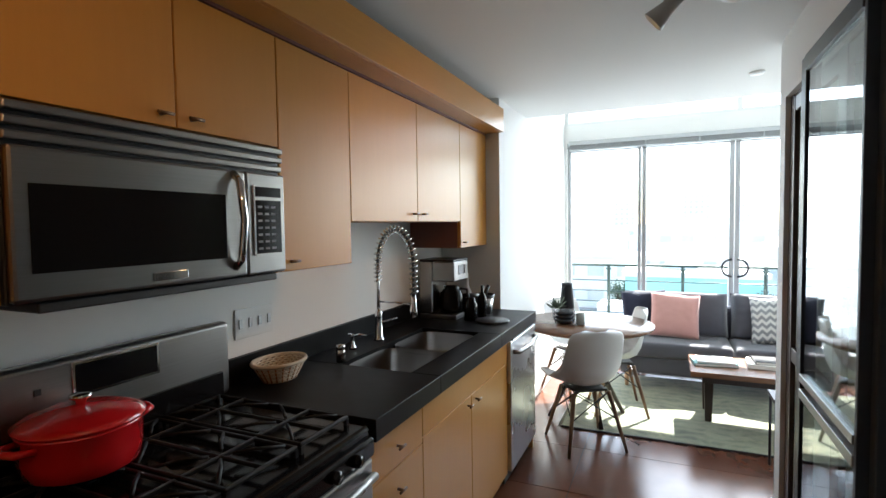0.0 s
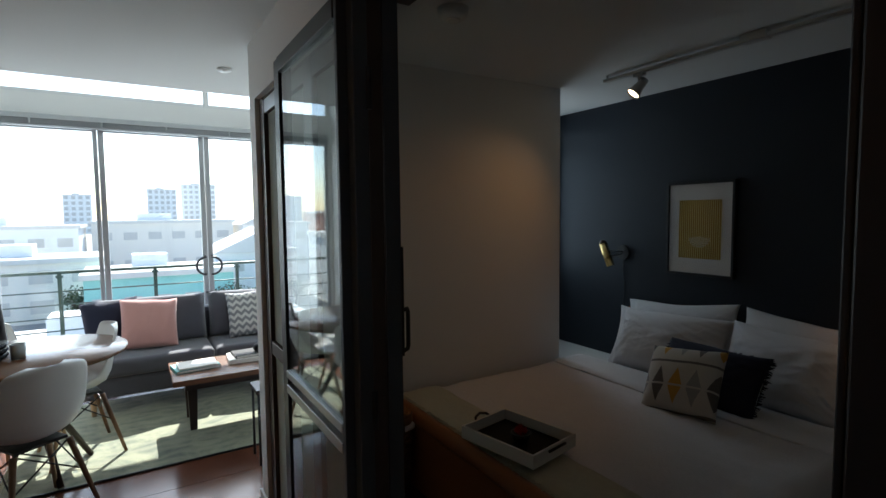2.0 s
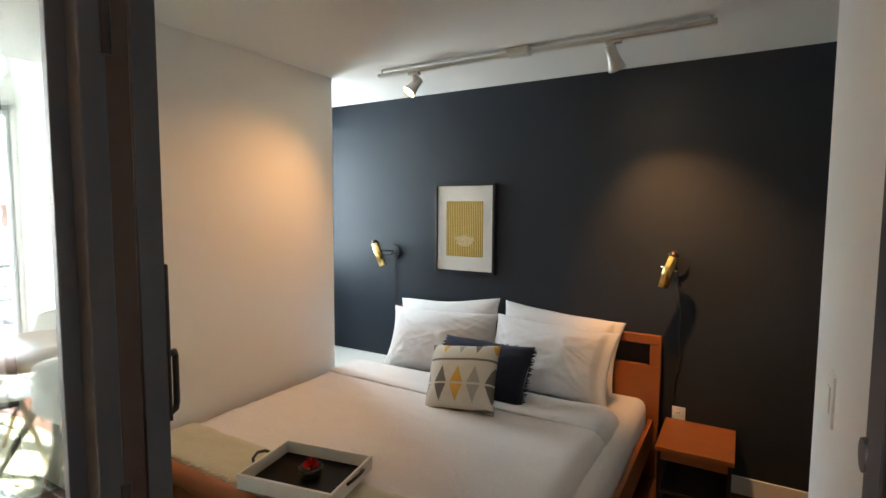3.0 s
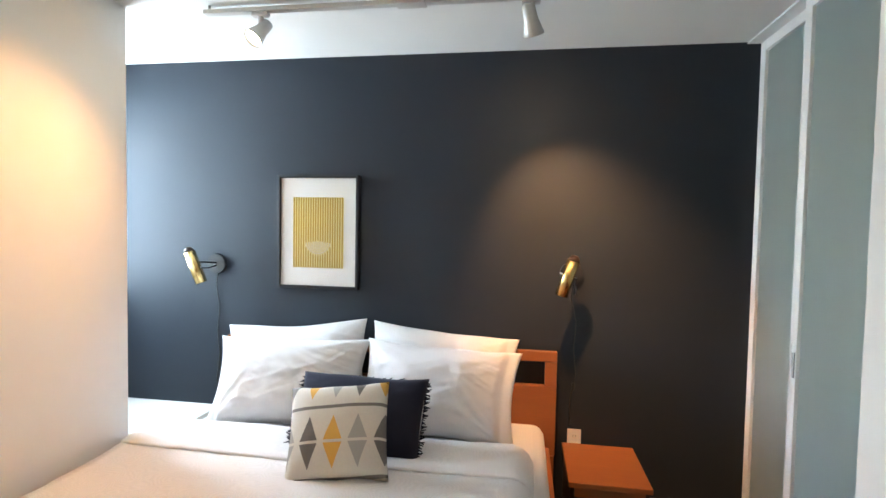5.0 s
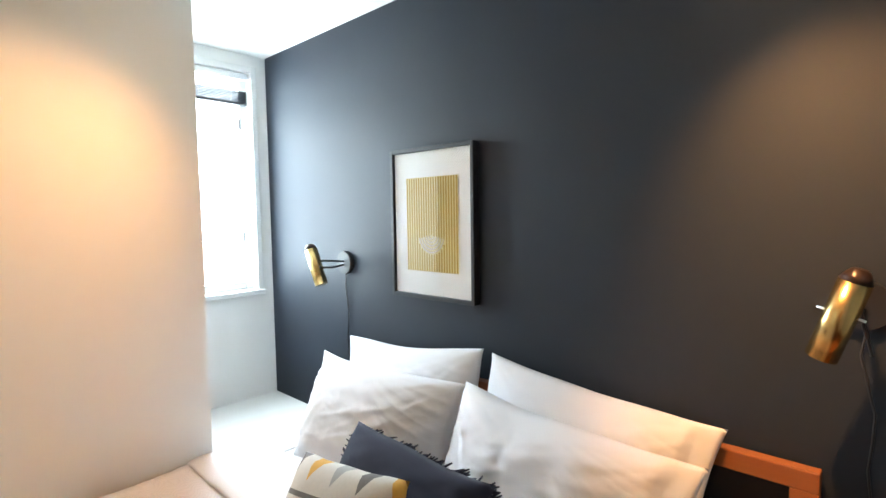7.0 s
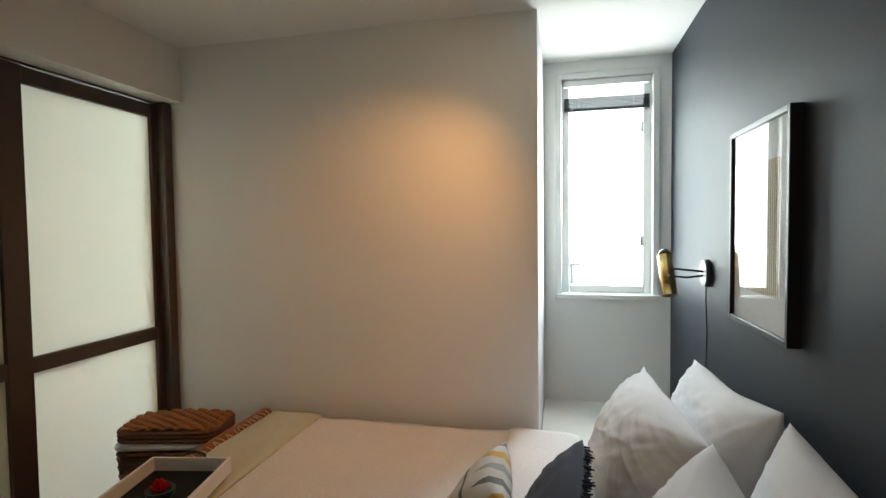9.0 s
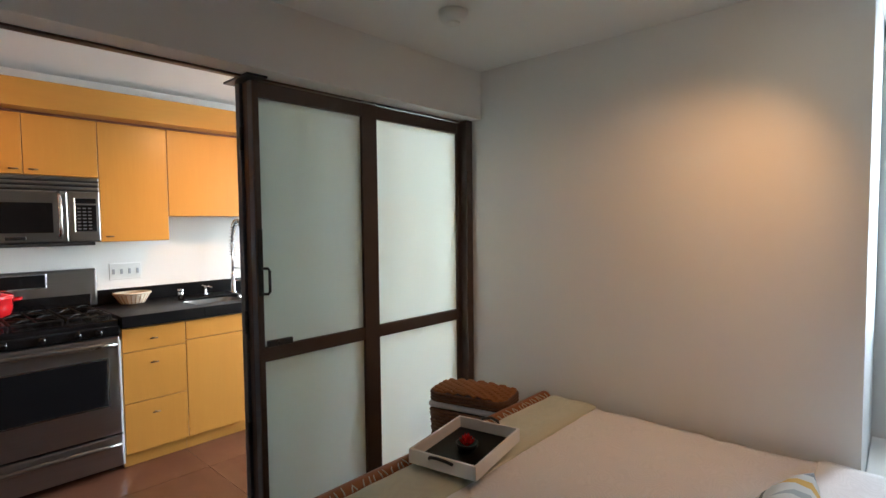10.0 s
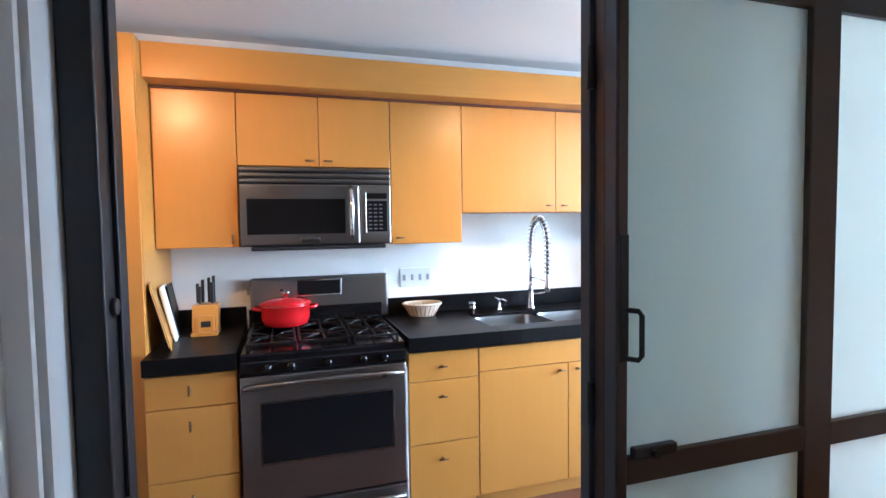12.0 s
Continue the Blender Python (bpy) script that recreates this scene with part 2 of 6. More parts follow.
def floor_material():
    m, nt, p = nodes_of("stained_concrete")
    v = coords(nt, world_space=True)
    info = nt.nodes.new("ShaderNodeObjectInfo")
    a, b, c2 = noise_tex(nt, v, 1.1, 5, 0.6, 0.8), noise_tex(nt, v, 7, 6, 0.65, 0.3), noise_tex(nt, v, 90, 3)
    c = ramp(nt, a, [(0.3, (0.095, 0.034, 0.020)), (0.7, (0.17, 0.066, 0.037))])
    c = mixc(nt, b, c, (0.085, 0.032, 0.02))
    c = mixc(nt, info.outputs["Random"], c, mixc(nt, 0.35, c, (0.25, 0.11, 0.06)))
    nt.links.new(c, p.inputs["Base Color"])
    r = nt.nodes.new("ShaderNodeMapRange")
    r.inputs["To Min"].default_value, r.inputs["To Max"].default_value = 0.12, 0.26
    nt.links.new(b, r.inputs["Value"])
    nt.links.new(r.outputs[0], p.inputs["Roughness"])
    bump(nt, p, b, 0.05, 0.002)
    return m


M_CONC = floor_material()

# ---- mesh helpers ----


def B():
    return bmesh.new()


def box(bm, x0, x1, y0, y1, z0, z1, bev=0.0, seg=2, rot=None):
    vs = bmesh.ops.create_cube(bm, size=1)["verts"]
    bmesh.ops.scale(bm, vec=(abs(x1 - x0), abs(y1 - y0), abs(z1 - z0)), verts=vs)
    mid = Vector(((x0 + x1) / 2, (y0 + y1) / 2, (z0 + z1) / 2))
    if rot is not None:
        bmesh.ops.rotate(bm, matrix=rot, verts=vs)
    bmesh.ops.translate(bm, vec=mid, verts=vs)
    if bev:
        es = list({e for v in vs for e in v.link_edges})
        bmesh.ops.bevel(bm, geom=es, offset=bev, segments=seg, profile=0.5, affect="EDGES")
    return bm


def tube(bm, pts, r, seg=8, caps=True, closed=False, r1=None):
    pts = [Vector(p) for p in pts]
    n, rings, ref = len(pts), [], None
    for i, p in enumerate(pts):
        a = pts[(i - 1) % n] if (i or closed) else p
        b = pts[(i + 1) % n] if (i < n - 1 or closed) else p
        d = (b - a).normalized()
        if ref is None:
            ref = d.orthogonal().normalized()
        ref = (ref - d * ref.dot(d)).normalized()
        side = d.cross(ref)
        rr = r if r1 is None else r + (r1 - r) * i / max(1, n - 1)
        rings.append([bm.verts.new(p + (ref * math.cos(k * math.tau / seg) + side * math.sin(k * math.tau / seg)) * rr) for k in range(seg)])
    for i in range(n if closed else n - 1):
        a, b = rings[i], rings[(i + 1) % n]
        for k in range(seg):
            f = bm.faces.new((a[k], a[(k + 1) % seg], b[(k + 1) % seg], b[k]))
            f.smooth = True
    if caps and not closed:
        bm.faces.new(rings[0][::-1])
        bm.faces.new(rings[-1])
    return bm


def cyl(bm, p0, p1, r0, r1=None, seg=14):
    return tube(bm, [p0, p1], r0, seg, r1=r0 if r1 is None else r1)


def lathe(bm, prof, seg=28, at=(0, 0, 0), sx=1.0, sy=1.0):
    rings = []
    for r, z in prof:
        rings.append([bm.verts.new((at[0] + sx * r * math.cos(k * math.tau / seg), at[1] + sy * r * math.sin(k * math.tau / seg), at[2] + z)) for k in range(seg)])
    for a, b in zip(rings, rings[1:]):
        for k in range(seg):
            f = bm.faces.new((a[k], a[(k + 1) % seg], b[(k + 1) % seg], b[k]))
            f.smooth = True
    for ring, (r, z) in ((rings[0], prof[0]), (rings[-1], prof[-1])):
        if r > 1e-4:
            bm.faces.new(ring)
    bmesh.ops.remove_doubles(bm, verts=[v for ring in rings for v in ring], dist=1e-5)
    return bm


def grid(bm, fn, nu, nv, closed_u=False, smooth=True):
    rows = [[bm.verts.new(fn(i / nu, j / nv)) for i in range(nu + (0 if closed_u else 1))] for j in range(nv + 1)]
    for j in range(nv):
        for i in range(nu):
            k = (i + 1) % len(rows[j])
            f = bm.faces.new((rows[j][i], rows[j][k], rows[j + 1][k], rows[j + 1][i]))
            f.smooth = smooth
    return bm


def cushion(bm, w, h, t, n=22, puff=0.45, pinch=0.06, wrinkle=0.006, seed=0.0, hem=0):
    """Stuffed pillow standing in the xz plane, from z = 0 up; corners drawn out, seams pulled in."""
    for side in (1, -1):
        def fn(u, v, side=side):
            a, b = 2 * u - 1, 2 * v - 1
            k = max(0.0, (1 - abs(a) ** 2.6)) ** puff * max(0.0, (1 - abs(b) ** 2.6)) ** puff
            if hem and a * hem > 0.80:
                k *= 0.40 + 0.6 * max(0.0, min(1.0, (0.86 - a * hem) / 0.06))
            px = a * w / 2 * (1 - pinch * (1 - b * b))
            pz = h / 2 + b * h / 2 * (1 - pinch * (1 - a * a))
            q = noise.noise((a * 2.2 + seed, b * 2.2, side + seed)) * 1.0 + 0.6 * noise.noise((a * 5 + seed, b * 5 - seed, side * 2))
            ang = math.atan2(b - 0.95, a * 1.5 - 0.3 * math.sin(seed)) * 9 + seed
            q += 0.8 * max(0.0, 1 - abs(noise.noise((ang, 0.6 * a + seed, 0.5 * b)) * 6)) * (0.2 + abs(a))
            q += 0.35 * max(0.0, 1 - abs(noise.noise((a * 2 + b * 3.5, seed + a * 1.3, side))) * 7)
            # creases fanning in from the four corners
            for ca in (-1, 1):
                for cb in (-1, 1):
                    da, db = ca - a, (cb - b) * 0.6
                    d = math.hypot(da, db)
                    near = max(0.0, 1 - d / 1.05) * min(1.0, d * 4)
                    q += 1.6 * near * noise.noise((math.atan2(db, da) * 8 + seed, d * 0.8, ca + 3 * cb + seed))
            return (px, side * (t / 2 * k + wrinkle * q * k), pz + 0.012 * noise.noise((a * 1.5, b * 1.5, seed)))
        grid(bm, fn, n, n)
    bmesh.ops.remove_doubles(bm, verts=bm.verts, dist=0.0012)
    bmesh.ops.recalc_face_normals(bm, faces=bm.faces)
    return bm


def link(name, bm, material, smooth=False):
    bmesh.ops.recalc_face_normals(bm, faces=bm.faces)
    me = bpy.data.meshes.new(name)
    bm.to_mesh(me)
    bm.free()
    me.materials.append(material)
    if smooth:
        for poly in me.polygons:
            poly.use_smooth = True
    return new(name, me)


def part(name, bm, material, parent, label="", smooth=False):
    ob = link(name, bm, material, smooth)
    ob.parent = parent
    if label:
        ob["label"] = label
    return ob


ROW = Vector((0, 0, 0))             # how far the row of things being built is set off along its wall


def thing(name, label, category, at=(0, 0, 0), rz=0.0, group=""):
    ob = new(name)
    at = Vector(at) + ROW
    ob.empty_display_size = 0.1
    ob.matrix_world = pose(*at, 0, 0, rz)
    return tagged(ob, label, category, group)


def single(name, bm, material, label, category, at=(0, 0, 0), rz=0.0, group="", smooth=False):
    ob = link(name, bm, material, smooth)
    ob.matrix_world = pose(*(Vector(at) + ROW), 0, 0, rz)
    return tagged(ob, label, category, group)


def structure(name, bm, material, label, category):
    return tagged(link(name, bm, material), label, category, kind="structure")


# ---- the large structure ----
KX, LX, WX = -0.72, -0.28, 3.985      # kitchen wall, living room wall, dark bedroom wall
WY, PY, AY = 6.40, 3.50, 4.265       # balcony window, partition, alcove window
CZ, HZ = 2.388, 3.35                 # ceilings

structure("wall_kitchen", box(B(), KX - 0.12, KX, -1.2, 4.0, 0, CZ), M_WALL, "white painted kitchen wall behind the cabinets", "wall")
structure("wall_living", box(B(), KX - 0.12, LX, 4.0, WY + 0.15, 0, HZ), M_WALL, "white painted living room side wall", "wall")
structure("wall_entry", box(B(), 1.28, 1.46, -1.2, 1.062, 0, CZ), M_WALL, "white painted wall beside the sliding screen", "wall")
structure("wall_back", box(B(), KX - 0.12, 1.46, -1.32, -1.2, 0, CZ), M_WALL, "white painted end wall", "wall")
structure("wall_header", box(B(), 1.28, 1.46, 1.062, PY, 2.105, CZ), M_WALL, "white painted beam over the sliding screen", "wall")
structure("wall_partition", box(B(), 1.28, 3.165, PY, PY + 0.12, 0, CZ), M_WALL, "white painted partition between bedroom and living room", "wall")
structure("wall_alcove", box(B(), 3.165, 3.285, PY, WY + 0.15, 0, HZ), M_WALL, "white painted wall of the window alcove", "wall")
structure("wall_dark", box(B(), WX, WX + 0.12, 0.0, AY + 0.14, 0, CZ), M_NAVY, "dark navy painted bedroom accent wall", "wall")
bm = box(B(), 1.46, 2.56, 0.90, 1.02, 0, CZ)
box(bm, 1.466, 1.48, 1.02, 1.052, 0, CZ)
structure("wall_switch", bm, M_WALL, "white painted short bedroom wall with a switch", "wall")
structure("wall_closet_side", box(B(), 2.46, 2.58, 0.0, 0.90, 0, CZ), M_WALL, "white painted wall beside the closet", "wall")
structure("wall_closet_back", box(B(), 2.46, WX + 0.12, -0.12, 0.0, 0, CZ), M_WALL, "white painted wall behind the closet", "wall")
AW = (3.388, 3.888, 1.045, 2.285)   # alcove window opening
bm = B()
box(bm, 3.285, AW[0], AY, AY + 0.14, 0, CZ)
box(bm, AW[1], WX, AY, AY + 0.14, 0, CZ)
box(bm, AW[0], AW[1], AY, AY + 0.14, 0, AW[2])
box(bm, AW[0], AW[1], AY, AY + 0.14, AW[3], CZ)
structure("wall_window", bm, M_WALL, "white painted wall around the narrow window", "wall")
bm = B()
box(bm, LX, 3.165, WY, WY + 0.15, 2.41, 2.60)
box(bm, LX, 3.165, WY, WY + 0.15, 3.22, HZ)
box(bm, LX, LX + 0.03, WY, WY + 0.15, 0, 2.41)
box(bm, 3.13, 3.165, WY, WY + 0.15, 0, 2.41)
structure("wall_balcony", bm, M_WALL, "white painted wall framing the balcony doors", "wall")
structure("ceiling", box(B(), KX - 0.12, WX + 0.12, -1.32, 4.754, CZ, CZ + 0.12), M_CEIL, "smooth white painted ceiling", "ceiling")
structure("ceiling_high", box(B(), KX - 0.12, 3.285, 4.754, WY + 0.15, HZ, HZ + 0.12), M_CEIL, "raised white ceiling over the living room", "ceiling")
structure("wall_soffit", box(B(), KX - 0.12, 3.285, 4.634, 4.754, CZ + 0.12, HZ + 0.12), M_CEIL, "white painted upstand of the ceiling step", "wall")
# unseen slab, added only to cut the sun entering above the balcony
structure("sun_blocker_balcony", box(B(), KX - 0.12, 4.2, WY + 0.15, 8.15, HZ, HZ + 0.15), M_CEIL, "unseen added slab that blocks sun above the balcony", "roof")
# added out of view so that no sun reaches the bed
structure("sun_blocker_alcove", box(B(), 3.286, 4.6, AY + 0.14, 6.15, 2.52, 2.64), M_CEIL, "unseen added slab that keeps sun off the alcove window", "roof")
structure("wall_bulkhead", box(B(), KX, -0.40, -1.2, 4.0, 2.309, CZ), M_WALL, "white bulkhead above the kitchen cabinets", "wall")
floor = structure("floor", box(B(), KX - 0.12, WX + 0.12, -1.32, WY + 0.15, -0.15, -0.004), mat("joint_dark", (0.03, 0.018, 0.014), 0.8), "polished red-brown stained concrete floor with scored joints", "floor")

# ---- helpers for things placed in room coordinates ----


def root_of(ob):
    while ob.parent:
        ob = ob.parent
    return ob


def pw(name, parent, bm, m, label="", smooth=False):
    bmesh.ops.translate(bm, vec=ROW - root_of(parent).location, verts=bm.verts)
    return part(name, bm, m, parent, label, smooth)


def pb(name, parent, x0, x1, y0, y1, z0, z1, m, bev=0.002, label=""):
    return pw(name, parent, box(B(), x0, x1, y0, y1, z0, z1, bev), m, label)


def ring_path(c, r, axis="z", n=20, a0=0.0, a1=math.tau):
    out = []
    for k in range(n):
        a = a0 + (a1 - a0) * k / (n if abs(a1 - a0 - math.tau) < 1e-6 else n - 1)
        u, v = r * math.cos(a), r * math.sin(a)
        out.append({"z": (c[0] + u, c[1] + v, c[2]), "x": (c[0], c[1] + u, c[2] + v), "y": (c[0] + u, c[1], c[2] + v)}[axis])
    return out


# ---- the folding satin-glass screen ----
def screen():
    t = thing("folding_screen", "dark bronze steel folding screen with satin glass, folded open", "screen", (1.32, 2.8, 0.0))
    x0, x1 = 1.30, 1.345
    pb("stile", t, x0, x1 - 0.004, 2.095, 2.0975, 0.02, 2.09, M_POST, 0.001, "steel edge coloured as if lit by the sky")
    for y0, y1, n in ((2.098, 2.125, "stile"), (2.678, 2.775, "stile"), (3.41, 3.44, "stile")):
        pb(n, t, x0, x1, y0, y1, 0.02, 2.09, M_FRAME, 0.003)
    for y0, y1 in ((2.125, 2.678), (2.775, 3.41)):
        pb("top_rail", t, x0 + 0.002, x1 - 0.002, y0, y1, 2.022, 2.088, M_FRAME, 0.003)
        pb("middle_rail", t, x0 + 0.002, x1 - 0.002, y0, y1, 0.878, 0.942, M_FRAME, 0.003)
        pb("bottom_rail", t, x0 + 0.002, x1 - 0.002, y0, y1, 0.022, 0.12, M_FRAME, 0.003)
        for z0, z1 in ((0.12, 0.878), (0.942, 2.022)):
            pb("pane", t, 1.32, 1.328, y0 + 0.001, y1 - 0.001, z0 + 0.001, z1 - 0.001, M_FROST, 0, "pale green satin glass pane")
    # hinge post and narrow leaf folded back towards the kitchen
    # one stile in plain bronze, the next in the sky-tinted copy
    pb("hinge_stile", t, 1.258, 1.297, 2.096, 2.13, 0.02, 2.09, M_FRAME, 0.003)
    pb("hinge_stile", t, 1.216, 1.255, 2.084, 2.14, 0.02, 2.09, M_POST, 0.003)
    for z in (0.55, 1.05, 1.85):
        pw("hinge", t, cyl(B(), (1.2565, 2.087, z - 0.05), (1.2565, 2.087, z + 0.05), 0.009, seg=10), M_BLACKFR)
    lx0, lx1 = 1.19, 1.213
    pb("leaf_stile", t, lx0, lx1 + 0.02, 2.12, 2.138, 0.02, 2.07, M_POST, 0.002)
    pb("leaf_stile", t, lx0, lx1 + 0.02, 2.68, 2.74, 0.02, 2.07, M_BLACKFR, 0.002)
    pb("leaf_rail", t, lx0 - 0.004, lx1, 2.138, 2.68, 2.02, 2.07, M_BLACKFR, 0.002)
    pb("leaf_rail", t, lx0 - 0.004, lx1, 2.138, 2.68, 0.93, 0.96, M_ALU, 0.002, "bright metal glazing rail")
    pb("leaf_rail", t, lx0 - 0.004, lx1, 2.138, 2.68, 0.985, 1.01, M_ALU, 0.002, "bright metal glazing rail")
    pb("leaf_rail", t, lx0 - 0.004, lx1, 2.138, 2.68, 0.02, 0.10, M_BLACKFR, 0.002)
    for z0, z1 in ((0.10, 0.93), (1.01, 2.02)):
        pb("leaf_pane", t, 1.196, 1.203, 2.137, 2.681, z0 + 0.001, z1 - 0.001, M_FROSTG, 0, "polished satin glass pane")
    # pull, plate and bolt
    plate = pb("pull_plate", t, 1.3455, 1.352, 2.099, 2.123, 1.17, 1.46, M_BLACKPL, 0.003, "black pull plate")
    pw("pull", plate, tube(B(), [(1.353, 2.115, 1.18), (1.375, 2.13, 1.18), (1.38, 2.135, 1.19), (1.38, 2.135, 1.28), (1.375, 2.13, 1.29), (1.353, 2.115, 1.29)], 0.006, 8), M_BLACKPL)
    bolt = pb("bolt", t, 1.3455, 1.365, 2.13, 2.25, 0.945, 0.973, M_BLACKPL, 0.004, "black sliding bolt")
    pw("bolt_knob", bolt, cyl(B(), (1.365, 2.18, 0.958), (1.381, 2.18, 0.958), 0.009), M_BLACKPL)
    pb("head_plate", t, 1.18, 1.40, 2.05, 2.14, 2.091, 2.1, M_BLACKFR, 0.001)
    return t


screen()
jamb = thing("screen_jamb", "black painted steel jamb post of the folding screen", "door jamb", (1.37, 1.07, 0.0))
pb("post", jamb, 1.285, 1.385, 1.0635, 1.114, 0.0, 2.103, M_BLACKFR, 0.003)
pb("stop", jamb, 1.285, 1.33, 1.114, 1.122, 0.0, 2.10, M_BLACKFR, 0.002)
pw("lock_knob", jamb, cyl(B(), (1.35, 1.114, 1.36), (1.35, 1.122, 1.36), 0.016, 0.014, 18), M_BLACKPL, "round black knob")
pb("strike", jamb, 1.333, 1.36, 1.114, 1.13, 0.98, 1.03, M_STEEL, 0.002)
far_jamb = thing("screen_jamb", "dark bronze steel end post against the white wall", "door jamb", (1.4, 3.46, 0.0))
pb("post", far_jamb, 1.30, 1.395, 3.442, 3.497, 0.0, 2.103, M_FRAME, 0.003)
pb("head_track", far_jamb, 1.305, 1.34, 1.12, 3.44, 2.095, 2.1035, M_FRAME, 0)

# ---- closet and short wall ----
closet = thing("closet_front", "white framed closet with satin glass sliding doors", "closet", (3.33, 0.70, 0.0))
for y, x0, x1 in ((0.697, 2.585, 3.50), (0.652, 3.43, 3.98)):
    door = pb("sliding_door", closet, x0 + 0.05, x1 - 0.05, y - 0.004, y + 0.004, 0.06, 2.33, M_CLOSET, 0, "grey-green satin glass sliding door")
    for a, b, c, d in ((x0, x0 + 0.05, 0.01, 2.378), (x1 - 0.05, x1, 0.01, 2.378), (x0 + 0.05, x1 - 0.05, 0.01, 0.06), (x0 + 0.05, x1 - 0.05, 2.33, 2.378)):
        pb("door_frame", door, a, b, y - 0.018, y + 0.018, c, d, M_WHITEFR, 0.002)
pb("finger_pull", closet, 3.455, 3.472, 0.715, 0.721, 0.90, 1.0, M_ALU, 0.002, "grey metal finger pull")
pb("top_track", closet, 2.582, 3.983, 0.62, 0.73, 2.379, 2.387, M_WHITEFR, 0)


def plate(name, label, x, y, z, normal, gangs, w, h, kind):
    t = thing(name, label, kind, (x, y, z))
    if normal == "+x":
        pb("faceplate", t, x, x + 0.006, y - w / 2, y + w / 2, z - h / 2, z + h / 2, M_WHITEPL, 0.002)
        for k in range(gangs):
            c = y - w / 2 + w * (k + 0.5) / gangs
            pb("rocker", t, x + 0.006, x + 0.010, c - 0.008, c + 0.008, z - 0.018, z + 0.018, M_ALU, 0.001)
    elif normal == "-x":
        pb("faceplate", t, x - 0.006, x, y - w / 2, y + w / 2, z - h / 2, z + h / 2, M_WHITEPL, 0.002)
        for dz in (0.022, -0.022):
            soc = pb("socket", t, x - 0.009, x - 0.006, y - 0.016, y + 0.016, z + dz - 0.013, z + dz + 0.013, M_PAPER, 0.001)
            for dy in (-0.006, 0.006):
                pb("slot", soc, x - 0.0095, x - 0.0088, y + dy - 0.001, y + dy + 0.001, z + dz - 0.004, z + dz + 0.005, M_BLACKPL, 0)
    else:
        pb("faceplate", t, x - w / 2, x + w / 2, y, y + 0.006, z - h / 2, z + h / 2, M_WHITEPL, 0.002)
        pb("rocker", t, x - 0.016, x + 0.016, y + 0.006, y + 0.010, z - 0.03, z + 0.03, M_WHITEPL, 0.001)
    return t


plate("light_switch", "white rocker light switch on the white wall", 2.26, 1.02, 1.13, "+y", 1, 0.075, 0.12, "switch")
plate("wall_outlet", "white double outlet on the dark wall above the nightstand", WX, 1.49, 0.37, "-x", 1, 0.07, 0.115, "outlet")
plate("switch_plate", "white four gang switch and outlet plate on the kitchen wall", KX, 2.16, 1.16, "+x", 4, 0.20, 0.115, "switch")
plate("switch_plate", "white two gang outlet plate above the counter", KX, 1.22, 1.12, "+x", 2, 0.12, 0.115, "outlet")

# ---- windows ----
win = tagged(new("window_1"), "narrow white framed casement window in the alcove", "window", kind="structure")
win.matrix_world = pose(3.638, AY, AW[2])
x0, x1, z0, z1 = AW
for a, b, c, d in ((x0, x0 + 0.045, z0, z1), (x1 - 0.045, x1, z0, z1), (x0 + 0.045, x1 - 0.045, z0, z0 + 0.045), (x0 + 0.045, x1 - 0.045, z1 - 0.045, z1)):
    pb("window_frame", win, a + 0.001, b - 0.001, AY + 0.05, AY + 0.10, c + 0.001, d - 0.001, M_WHITEFR, 0.004)
pane = pb("pane", win, x0 + 0.044, x1 - 0.044, AY + 0.072, AY + 0.077, z0 + 0.044, z1 - 0.044, M_GLASS, 0)
pane.visible_shadow = False
for a, b, c, d in ((x0 - 0.035, x0, z0 - 0.035, z1 + 0.035), (x1, x1 + 0.035, z0 - 0.035, z1 + 0.035), (x0, x1, z1, z1 + 0.035)):
    pb("casing", win, a, b, AY - 0.012, AY - 0.0005, c, d, M_WHITEFR, 0.003)
pb("window_sill", win, x0 - 0.04, x1 + 0.04, AY - 0.03, AY + 0.05, z0 - 0.03, z0 - 0.002, M_WHITEFR, 0.004)
for z in (1.35, 2.0):
    pb("stay", win, x1 - 0.06, x1 - 0.046, AY + 0.035, AY + 0.05, z - 0.03, z + 0.03, M_ALU, 0.002)
M_SLAT = mat("dark_grey_slat", (0.07, 0.075, 0.085), 0.5, 0.2)
blind = thing("window_blind", "grey venetian blind drawn up under the window head", "blind", (3.638, AY + 0.02, z1 - 0.04))
pb("headrail", blind, x0 + 0.012, x1 - 0.012, AY + 0.006, AY + 0.045, z1 - 0.04, z1 - 0.004, M_WHITEFR, 0.002)
for k in range(8):
    pb("slat", blind, x0 + 0.016, x1 - 0.016, AY + 0.010, AY + 0.040, z1 - 0.165 + k * 0.008, z1 - 0.162 + k * 0.008, M_SLAT, 0)
pb("bottom_rail", blind, x0 + 0.016, x1 - 0.016, AY + 0.010, AY + 0.040, z1 - 0.182, z1 - 0.168, M_SLAT, 0.002)
for dx in (0.1, 0.4):
    pw("cord", blind, cyl(B(), (x0 + dx, AY + 0.025, z1 - 0.165), (x0 + dx, AY + 0.025, z1 - 0.04), 0.0015, seg=6), M_WHITEFR)
ledge = structure("window_seat", box(B(), 3.287, WX - 0.001, PY + 0.0, AY - 0.001, 0.0, 0.41, 0.004), M_WALL, "white painted bench filling the window alcove", "bench")

doors = tagged(new("balcony_doors"), "grey aluminium framed glass balcony doors", "door", kind="structure")
doors.matrix_world = pose(1.45, WY, 0)


